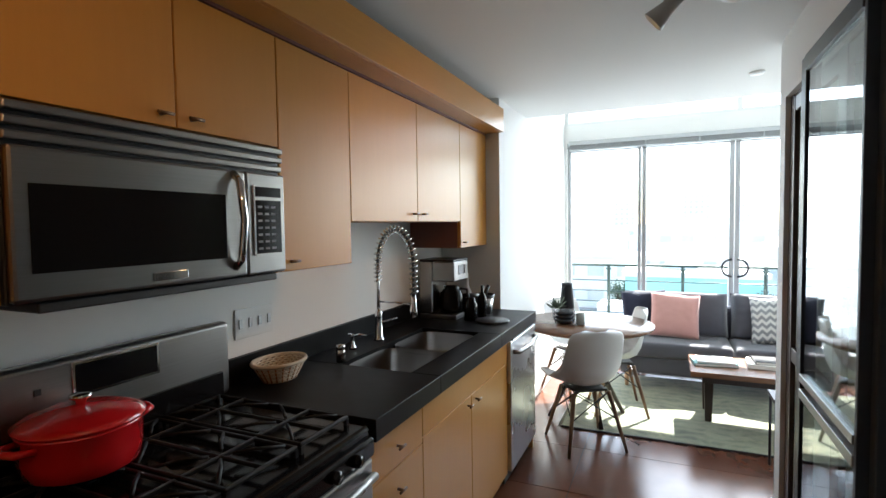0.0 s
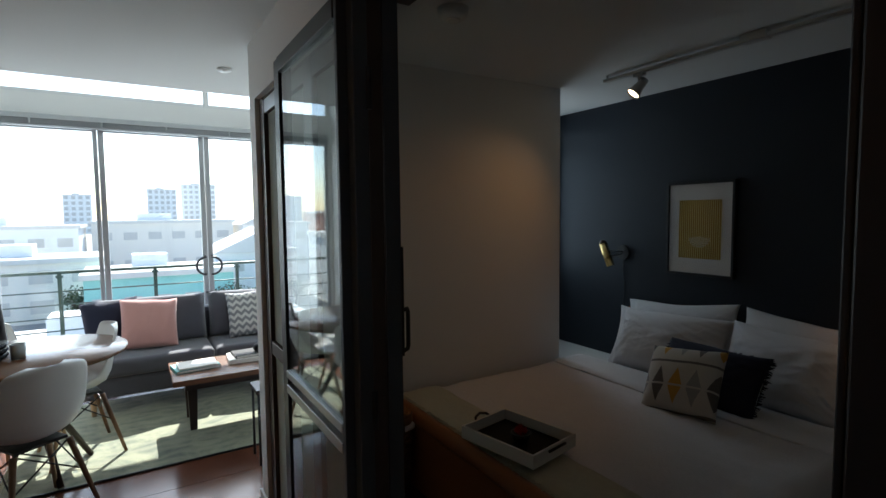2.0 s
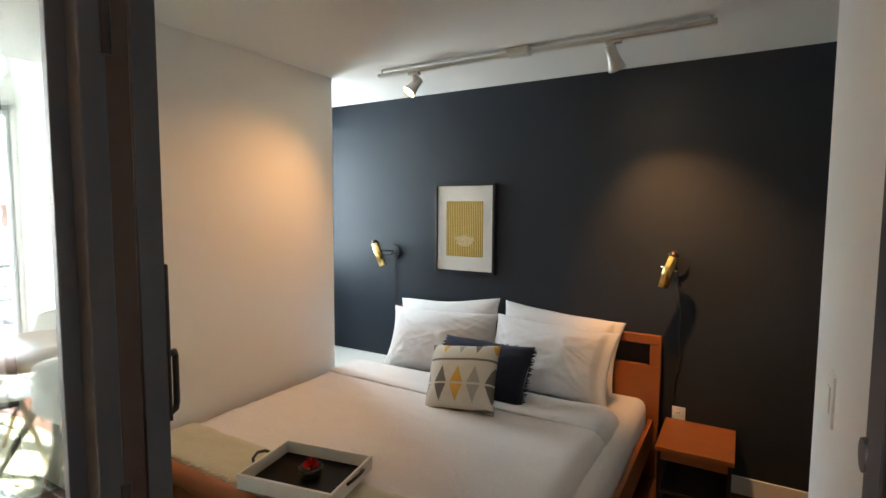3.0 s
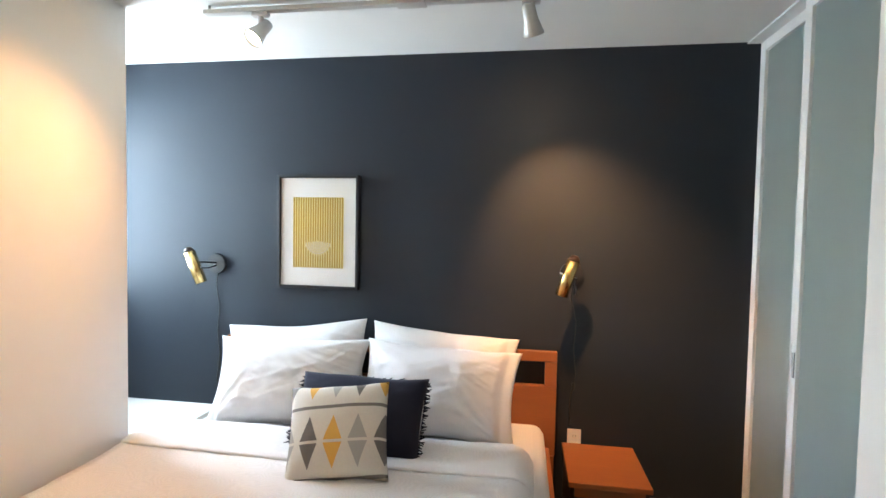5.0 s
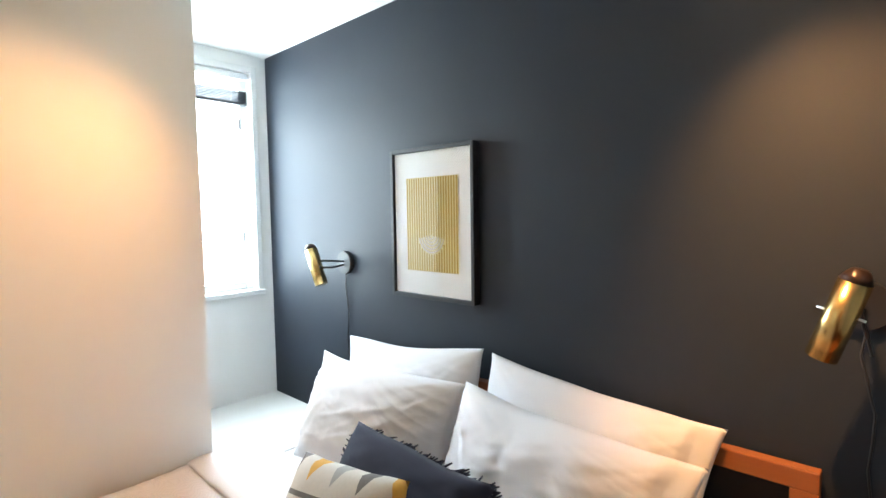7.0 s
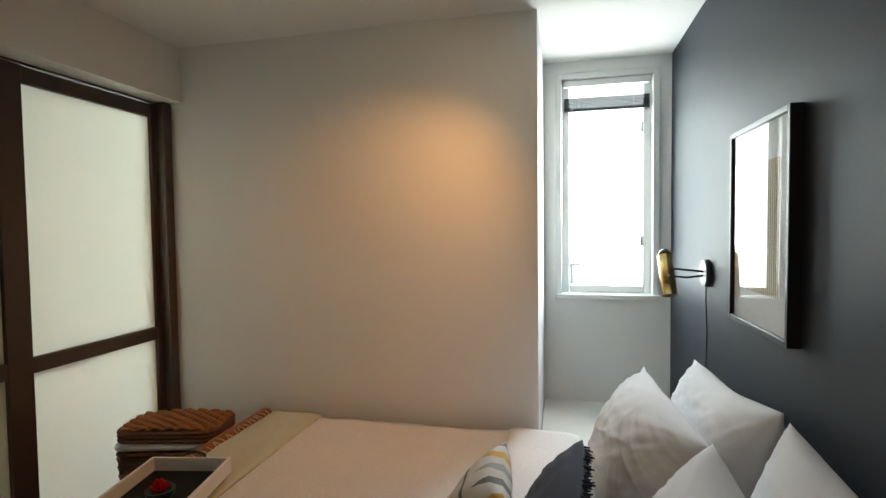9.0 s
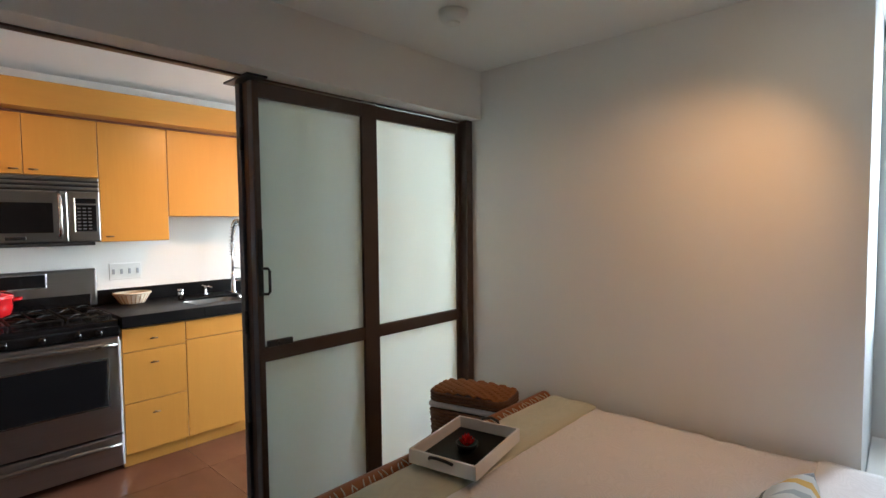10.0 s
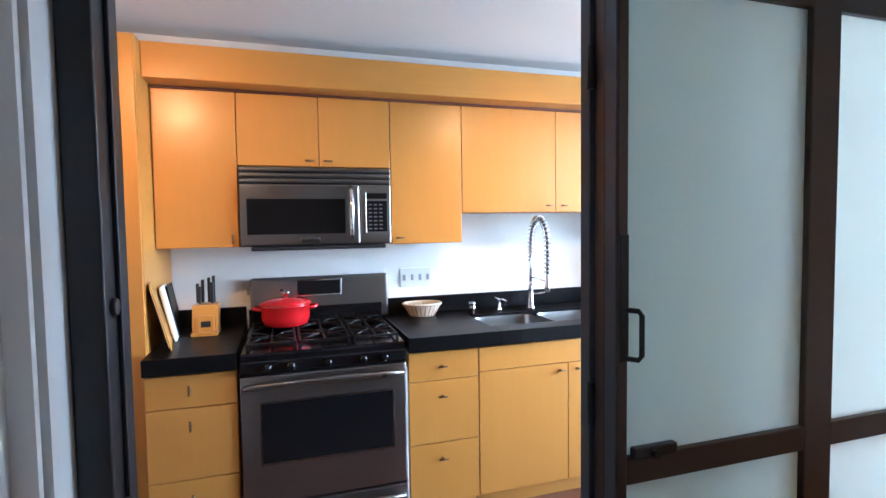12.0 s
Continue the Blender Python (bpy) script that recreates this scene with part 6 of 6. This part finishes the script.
def coffee_table():
    x0, x1, y0, y1 = 0.94, 2.06, 4.745, 5.29
    t = thing("coffee_table", "walnut coffee table with dark tapered legs on the rug", "coffee table", ((x0 + x1) / 2, (y0 + y1) / 2, 0.012))
    pb("top", t, x0, x1, y0, y1, 0.385, 0.425, M_WALNUT, 0.004)
    pb("apron", t, x0 + 0.08, x1 - 0.08, y0 + 0.05, y1 - 0.05, 0.335, 0.384, M_DARKWOOD, 0.003)
    for x in (x0 + 0.13, x1 - 0.13):
        for y in (y0 + 0.17, y1 - 0.10):
            bm = box(B(), x - 0.032, x + 0.032, y - 0.032, y + 0.032, 0.013, 0.334, 0.003)
            for v in bm.verts:
                if v.co.z < 0.1:
                    v.co.x = x + (v.co.x - x) * 0.72
                    v.co.y = y + (v.co.y - y) * 0.72
            pw("leg", t, bm, M_DARKWOOD)
    spots = ((1.11, 5.05, 0.30, 0.22, 0.02, M_TEAL, 8), (1.12, 5.04, 0.26, 0.20, 0.012, M_PAPER, 2), (1.49, 5.09, 0.30, 0.24, 0.03, M_PAPER, -4), (1.50, 5.09, 0.24, 0.19, 0.022, M_COUNTER, 3))
    zz = {0: 0.4255, 1: 0.4465, 2: 0.4255, 3: 0.4565}
    for i, (x, y, w, d, h, m, rz) in enumerate(spots):
        b = thing("book", ("teal covered book lying on the coffee table", "white booklet on top of a book", "thick white book lying on the coffee table", "dark book on top of the white book")[i], "book", (x, y, zz[i]), rz)
        part("cover", box(B(), -w / 2, w / 2, -d / 2, d / 2, 0, h, 0.0015), m, b)
        part("pages", box(B(), -w / 2 + 0.004, w / 2 + 0.0008, -d / 2 - 0.0008, d / 2 + 0.0008, 0.003, h - 0.003), M_PAPER, b, "white page block")
    single("ornament", lathe(B(), [(0, 0), (0.02, 0), (0.035, 0.02), (0.03, 0.045), (0.01, 0.055), (0, 0.056)], 18), M_IRON, "small dark ornament on a stack of books", "ornament", (1.56, 5.07, 0.479), smooth=True)


M_TEAL = mat("teal_cover", (0.05, 0.26, 0.26), 0.5)
coffee_table()
rug = thing("area_rug", "worn green and cream patterned rug", "rug", (1.3, 5.3, 0.0))
pb("surface", rug, 0.06, 2.75, 4.42, 5.95, 0.001, 0.012, M_RUG, 0.004)
bm = B()
for k in range(130):
    y = 4.43 + k * 0.0112
    tube(bm, [(0.06, y, 0.006), (0.03, y + random.uniform(-0.004, 0.004), 0.004)], 0.0025, 4)
tagged(pw("fringe", rug, bm, M_CREAM, "cream end fringe"), kind="stuff")
pb("edge_binding", rug, 0.06, 2.75, 4.412, 4.421, 0.001, 0.013, M_BLACKPL, 0.001)

TC = (0.20, 4.70)
tb = thing("dining_table", "round walnut dining table on dark splayed legs", "table", (TC[0], TC[1], 0.0))
pw("tabletop", tb, lathe(B(), [(0, 0.715), (0.47, 0.715), (0.495, 0.728), (0.50, 0.74), (0.495, 0.75), (0, 0.75)], 64, (TC[0], TC[1], 0)), M_WALNUT)
pw("hub", tb, lathe(B(), [(0, 0.60), (0.07, 0.60), (0.12, 0.70), (0.12, 0.714), (0, 0.714)], 24, (TC[0], TC[1], 0)), M_DARKWOOD)
for k in range(4):
    a = k * math.pi / 2 + 0.5
    pw("leg", tb, tube(B(), [(TC[0] + 0.05 * math.cos(a), TC[1] + 0.05 * math.sin(a), 0.66), (TC[0] + 0.12 * math.cos(a), TC[1] + 0.12 * math.sin(a), 0.35), (TC[0] + 0.30 * math.cos(a), TC[1] + 0.30 * math.sin(a), 0.014)], 0.028, 10, r1=0.016), M_DARKWOOD)


def shell_chair():
    """Moulded shell on wooden dowel legs with crossed black rods; faces local +y."""
    t = thing("dining_chair", "white moulded shell chair on wooden dowel legs", "chair", (0, 0, 0), group="chairs round the dining table")
    bm = B()
    prof = [(0.235, 0.425), (0.20, 0.438), (0.10, 0.432), (0.0, 0.425), (-0.09, 0.43), (-0.155, 0.46), (-0.19, 0.53), (-0.205, 0.62), (-0.22, 0.72), (-0.235, 0.80), (-0.24, 0.825)]

    def fn(u, v):
        f = v * (len(prof) - 1)
        i = min(int(f), len(prof) - 2)
        y = prof[i][0] + (prof[i + 1][0] - prof[i][0]) * (f - i)
        z = prof[i][1] + (prof[i + 1][1] - prof[i][1]) * (f - i)
        a = 2 * u - 1
        half = 0.225 + 0.012 * math.sin(math.pi * min(1, v * 1.6)) - 0.045 * max(0.0, v - 0.55) / 0.45 - 0.10 * max(0.0, (v - 0.86) / 0.14) ** 2 - 0.05 * max(0.0, (0.08 - v) / 0.08) ** 2
        seat, back = max(0.0, 1 - v / 0.5), max(0.0, (v - 0.35) / 0.65)
        lift = (0.05 * seat + 0.075 * math.exp(-((v - 0.45) / 0.16) ** 2)) * abs(a) ** 2.4
        wrap = (0.02 + 0.075 * math.exp(-((v - 0.52) / 0.22) ** 2) + 0.03 * back) * abs(a) ** 2.2
        return (a * half, y + wrap, z + lift)
    grid(bm, fn, 24, 34)
    bmesh.ops.recalc_face_normals(bm, faces=bm.faces)
    sh = part("shell", bm, M_SHELL, t, "white moulded seat shell", True)
    mod = sh.modifiers.new("thickness", "SOLIDIFY")
    mod.thickness, mod.offset = 0.006, 0
    feet, tops = [], []
    for sx in (-1, 1):
        for sy in (-1, 1):
            f, p = Vector((sx * 0.205, sy * 0.20 - 0.01, 0.0)), Vector((sx * 0.125, sy * 0.10 - 0.01, 0.39))
            # rear legs use a darker copy of the wood, shade put into colour
            leg = part("leg", tube(B(), [f, f.lerp(p, 0.5), p], 0.010, 10, r1=0.016), M_BEECH if sy > 0 else M_SHADELEG, t)
            tops.append((sx, sy, f.lerp(p, 0.55), p))
    for a in tops:
        for b in tops:
            if a[0] < b[0] and a[1] == b[1] or a[0] == b[0] and a[1] < b[1]:
                part("cross_rod", tube(B(), [a[2], b[3]], 0.0045, 6), M_BLACKPL, t, "black metal cross rod")
                part("cross_rod", tube(B(), [b[2], a[3]], 0.0045, 6), M_BLACKPL, t, "black metal cross rod")
    part("seat_mount", box(B(), -0.12, 0.12, -0.11, 0.09, 0.392, 0.408, 0.003), M_BLACKPL, t)
    return t


# darker copy of the leg wood for the shaded rear legs
M_SHADELEG = wood("shaded_beech_leg", (0.20, 0.11, 0.06), (0.12, 0.06, 0.03), "z", 2, 0.45)
chair = shell_chair()
chair.matrix_world = pose(0.255, 4.20, 0.0, 0, 0, 34)
copy_thing(chair, pose(0.40, 4.93, 0.0125, 0, 0, 105))
copy_thing(chair, pose(0.02, 5.22, 0.0125, 0, 0, 230))


def table_things():
    z = 0.75
    v = thing("vase", "tall matte black tapered vase on the dining table", "vase", (0.0, 4.98, z))
    part("body", lathe(B(), [(0, 0), (0.062, 0), (0.066, 0.02), (0.045, 0.25), (0.048, 0.27), (0.04, 0.27), (0.036, 0.24), (0, 0.24)], 28), M_BLACKFR, v, smooth=True)
    p = thing("potted_succulent", "small succulent in a white pot on the table", "plant", (-0.06, 4.85, z))
    part("pot", lathe(B(), [(0, 0), (0.035, 0), (0.045, 0.08), (0.04, 0.08), (0.036, 0.06), (0, 0.06)], 24), M_SHELL, p, smooth=True)
    bm = B()
    rn = random.Random(9)
    for k in range(26):
        a, e = rn.uniform(0, math.tau), rn.uniform(0.2, 1.3)
        d = Vector((math.cos(a) * math.cos(e), math.sin(a) * math.cos(e), math.sin(e)))
        b = Vector((0, 0, 0.07))
        ln = rn.uniform(0.06, 0.12)
        tube(bm, [b, b + d * ln * 0.5, b + d * ln * 0.85 + Vector((0, 0, 0.006)), b + d * ln + Vector((0, 0, 0.008))], 0.012, 6, r1=0.002)
    part("leaves", bm, M_LEAF, p, "grey green fleshy leaves", True)
    for k, zz in enumerate((0.0, 0.03, 0.06)):
        single("bowl", lathe(B(), [(0, 0), (0.045, 0), (0.075, 0.02), (0.085, 0.045), (0.080, 0.045), (0.065, 0.022), (0, 0.012)], 30), M_PLATE, "dark glazed bowl in a stack on the table", "bowl", (0.05, 4.58, z + zz), smooth=True, group="stacked bowls")
    single("glass_tumbler", lathe(B(), [(0, 0), (0.034, 0), (0.037, 0.085), (0.034, 0.085), (0.031, 0.008), (0, 0.008)], 22), M_TUMB, "grey glass tumbler on the dining table", "glass", (0.17, 4.60, z), smooth=True)


M_LEAF = mat("succulent_leaf", (0.10, 0.13, 0.09), 0.6, var=0.25)
M_PLATE = mat("dark_glaze", (0.02, 0.025, 0.035), 0.2)
M_TUMB = mat("smoky_glass", (0.35, 0.38, 0.38), 0.15)
table_things()
st = thing("side_stool", "small dark metal stool beside the partition", "stool", (1.46, 4.20, 0.0))
for x in (1.37, 1.55):
    for y in (4.12, 4.30):
        pw("leg", st, cyl(B(), (x, y, 0.0), (x, y, 0.45), 0.008, seg=8), M_BLACKFR)
pb("seat", st, 1.355, 1.565, 4.105, 4.315, 0.45, 0.475, M_DARKWOOD, 0.004)

# ---- outside ----
GZ = -9.0
M_ASPH = mat("asphalt_and_yards", (0.34, 0.33, 0.31), 0.9, var=0.4, big=0.03, fine=1.5, grain=0.2)
structure("ground", box(B(), -1500, 1500, 7.2, 3000, GZ - 1, GZ), M_ASPH, "pale ground of streets and yards below", "ground")
slab = structure("balcony_floor", box(B(), KX, 3.9, WY + 0.15, WY + 1.05, -0.16, -0.02), mat("balcony_concrete", (0.42, 0.41, 0.39), 0.85), "grey concrete balcony slab", "balcony")
rail = thing("balcony_railing", "dark green metal balcony railing with horizontal bars", "railing", (1.5, WY + 0.95, -0.02))
M_RAIL = mat("dark_green_rail", (0.045, 0.075, 0.065), 0.45, 0.2)
ry = WY + 0.95
for x in (-0.7, 0.1, 0.95, 1.8, 2.65, 3.5):
    po = pb("post", rail, x - 0.018, x + 0.018, ry - 0.018, ry + 0.018, -0.02, 0.975, M_RAIL, 0.003)
    pb("bracket", po, x - 0.03, x + 0.03, ry - 0.03, ry + 0.03, 0.935, 0.96, M_RAIL, 0.002)
pb("top_rail", rail, -0.75, 3.6, ry - 0.028, ry + 0.028, 0.976, 1.006, M_RAIL, 0.006)
for k in range(6):
    z = 0.12 + k * 0.135
    pw("bar", rail, cyl(B(), (-0.75, ry, z), (3.6, ry, z), 0.007, seg=8), M_RAIL)

# wall and window colours are raised to look washed out by daylight glare
M_BLD = [mat("pale_stucco", (0.86, 0.85, 0.83), 0.9, var=0.08, big=0.2, fine=3), mat("cream_stucco", (0.84, 0.79, 0.72), 0.9, var=0.08, big=0.2, fine=3),
         mat("brick_red_wall", (0.50, 0.28, 0.22), 0.9, var=0.12, big=0.3, fine=4), mat("teal_wall", (0.32, 0.64, 0.60), 0.85, var=0.08, big=0.2, fine=3),
         mat("grey_tower_wall", (0.85, 0.84, 0.83), 0.8, var=0.06, big=0.1, fine=1)]
M_ROOF = mat("pale_flat_roof", (0.70, 0.68, 0.65), 0.9, var=0.15, big=0.2, fine=2)
M_PALEWIN = mat("glare_paled_window_glass", (0.62, 0.60, 0.57), 0.5, var=0.3, big=0.5, grain=0)
M_TREE = mat("distant_foliage", (0.10, 0.13, 0.07), 0.9, var=0.4, big=1.5, fine=8)
M_BARK = mat("bark", (0.10, 0.075, 0.055), 0.9, var=0.3)


def building(name, label, x, y, w, d, h, m, cols, rows, gable=False, wh=1.3, group=""):
    t = thing(name, label, "building", (x, y, GZ), group=group)
    part("wall", box(B(), -w / 2, w / 2, -d / 2, d / 2, 0, h), m, t)
    if gable:
        bm = B()
        vs = [bm.verts.new(p) for p in ((-w / 2 - 0.4, -d / 2 - 0.4, h), (w / 2 + 0.4, -d / 2 - 0.4, h), (w / 2 + 0.4, d / 2, h), (-w / 2 - 0.4, d / 2, h), (0, -d / 2 - 0.4, h + w * 0.25), (0, d / 2, h + w * 0.25))]
        for f in ((0, 1, 4), (1, 2, 5, 4), (2, 3, 5), (3, 0, 4, 5), (3, 2, 1, 0)):
            bm.faces.new([vs[i] for i in f])
        part("roof", bm, M_ROOF, t)
    else:
        r = part("roof", box(B(), -w / 2 - 0.3, w / 2 + 0.3, -d / 2 - 0.3, d / 2, h, h + 0.5), M_ROOF, t)
        part("rooftop_unit", box(B(), -w * 0.2, w * 0.05, -d * 0.1, d * 0.2, h + 0.5, h + 1.8), M_BLD[4], r)
    ww = w / cols * 0.55
    for i in range(cols):
        for j in range(rows):
            cx, cz = -w / 2 + w * (i + 0.5) / cols, h * (j + 0.55) / rows
            part("window", box(B(), cx - ww / 2, cx + ww / 2, -d / 2 - 0.08, -d / 2 + 0.02, cz - wh / 2, cz + wh / 2), M_PALEWIN, t)
    return t


for a in ((-26, 62, 15, 12, 8.0, 0, 4, 3, False), (-9, 70, 14, 10, 6.0, 1, 4, 2, False), (3, 58, 12, 9, 5.2, 3, 5, 1, False), (14, 66, 11, 10, 6.5, 0, 3, 2, True),
          (26, 60, 13, 12, 7.5, 2, 4, 2, False), (38, 72, 14, 10, 7.8, 0, 4, 2, True), (-16, 100, 20, 14, 9.0, 0, 6, 2, False), (6, 110, 22, 14, 9.5, 1, 6, 2, False),
          (26, 105, 16, 12, 9.0, 0, 4, 2, True), (48, 110, 20, 14, 10.0, 0, 5, 3, False), (-42, 110, 20, 14, 11.0, 2, 5, 3, False), (55, 66, 16, 12, 7.0, 1, 4, 2, False),
          (0, 34, 16, 8, 3.6, 2, 6, 1, False), (22, 36, 18, 8, 4.0, 3, 6, 1, False)):
    building("house" if a[8] else "low_building", ("pale gabled house across the street" if a[8] else ("pale stucco low building with windows paled by glare", "cream stucco low building with windows paled by glare", "brick red low building with a flat roof", "teal painted low building with a flat roof")[a[5]]), a[0], a[1], a[2], a[3], a[4], M_BLD[a[5]], a[6], a[7], a[8])
for a in ((20, 420, 18, 18, 30, 5, 8), (48, 460, 24, 18, 36, 6, 9), (-30, 430, 16, 16, 26, 4, 7), (160, 420, 26, 20, 44, 6, 11), (200, 450, 22, 18, 38, 5, 9), (120, 520, 20, 20, 46, 5, 11), (-120, 480, 26, 20, 28, 6, 7)):
    building("tower_block", "grey office tower on the skyline", a[0], a[1], a[2], a[3], a[4], M_BLD[4], a[5], a[6], wh=2.2, group="skyline towers")


def tree(x, y, h, seed):
    rn = random.Random(seed)
    t = thing("street_tree", "dark green street tree between the houses", "tree", (x, y, GZ), group="street trees")
    bm = tube(B(), [(0, 0, 0), (0.1, 0, h * 0.3), (0.0, 0.1, h * 0.55)], 0.22, 8, r1=0.12)
    for k in range(6):
        a = k * 1.05
        tube(bm, [(0.05, 0, h * 0.4), (math.cos(a) * h * 0.12, math.sin(a) * h * 0.12, h * 0.6), (math.cos(a) * h * 0.22, math.sin(a) * h * 0.22, h * 0.75)], 0.09, 6, r1=0.03)
    part("trunk", bm, M_BARK, t)
    bm = B()
    for k in range(420):
        d = Vector((rn.gauss(0, 1), rn.gauss(0, 1), rn.gauss(0, 0.8)))
        d = d.normalized() * (rn.random() ** 0.4) * h * 0.32 * (1 + 0.35 * noise.noise(d * 1.3 + Vector((seed, 0, 0))))
        c = Vector((0, 0, h * 0.70)) + d
        s = h * rn.uniform(0.02, 0.045)
        u = Vector((rn.gauss(0, 1), rn.gauss(0, 1), rn.gauss(0, 1))).normalized()
        w = u.orthogonal().normalized()
        bm.faces.new([bm.verts.new(c + u * s), bm.verts.new(c + w * s * 0.6), bm.verts.new(c - u * s), bm.verts.new(c - w * s * 0.6)])
    part("crown", bm, M_TREE, t)


for i, (x, y, h) in enumerate(((8.5, 52, 7.0), (11, 53, 6.0), (19, 56, 7.5), (-4, 60, 6.5), (33, 64, 7.5), (-14, 58, 6), (30, 88, 9), (-6, 92, 8.5), (44, 58, 7))):
    tree(x, y, h * 0.62, i + 1)
lampst = thing("street_lamp", "slim street lamp with a yellow globe", "street lamp", (17, 40, GZ))
pw("pole", lampst, cyl(B(), (17, 40, GZ), (17, 40, GZ + 8.6), 0.09, 0.06), M_ALU)
pw("globe", lampst, lathe(B(), [(0, 0), (0.22, 0.08), (0.3, 0.3), (0.22, 0.52), (0, 0.6)], 18, (17, 40, GZ + 8.6)), M_YELLOW, "", True)

# ---- floor panels between the scored joints ----
xs = [KX - 0.12, 0.27, 1.37, 2.4, 3.3, WX + 0.12]
ys = [-1.32, -0.1, 1.1, 2.3, 3.5, 4.1, 5.3, WY + 0.15]
for i in range(len(xs) - 1):
    for j in range(len(ys) - 1):
        part("floor_panel", box(B(), xs[i] + 0.002, xs[i + 1] - 0.002, ys[j] + 0.002, ys[j + 1] - 0.002, -0.006, 0.0), M_CONC, floor)
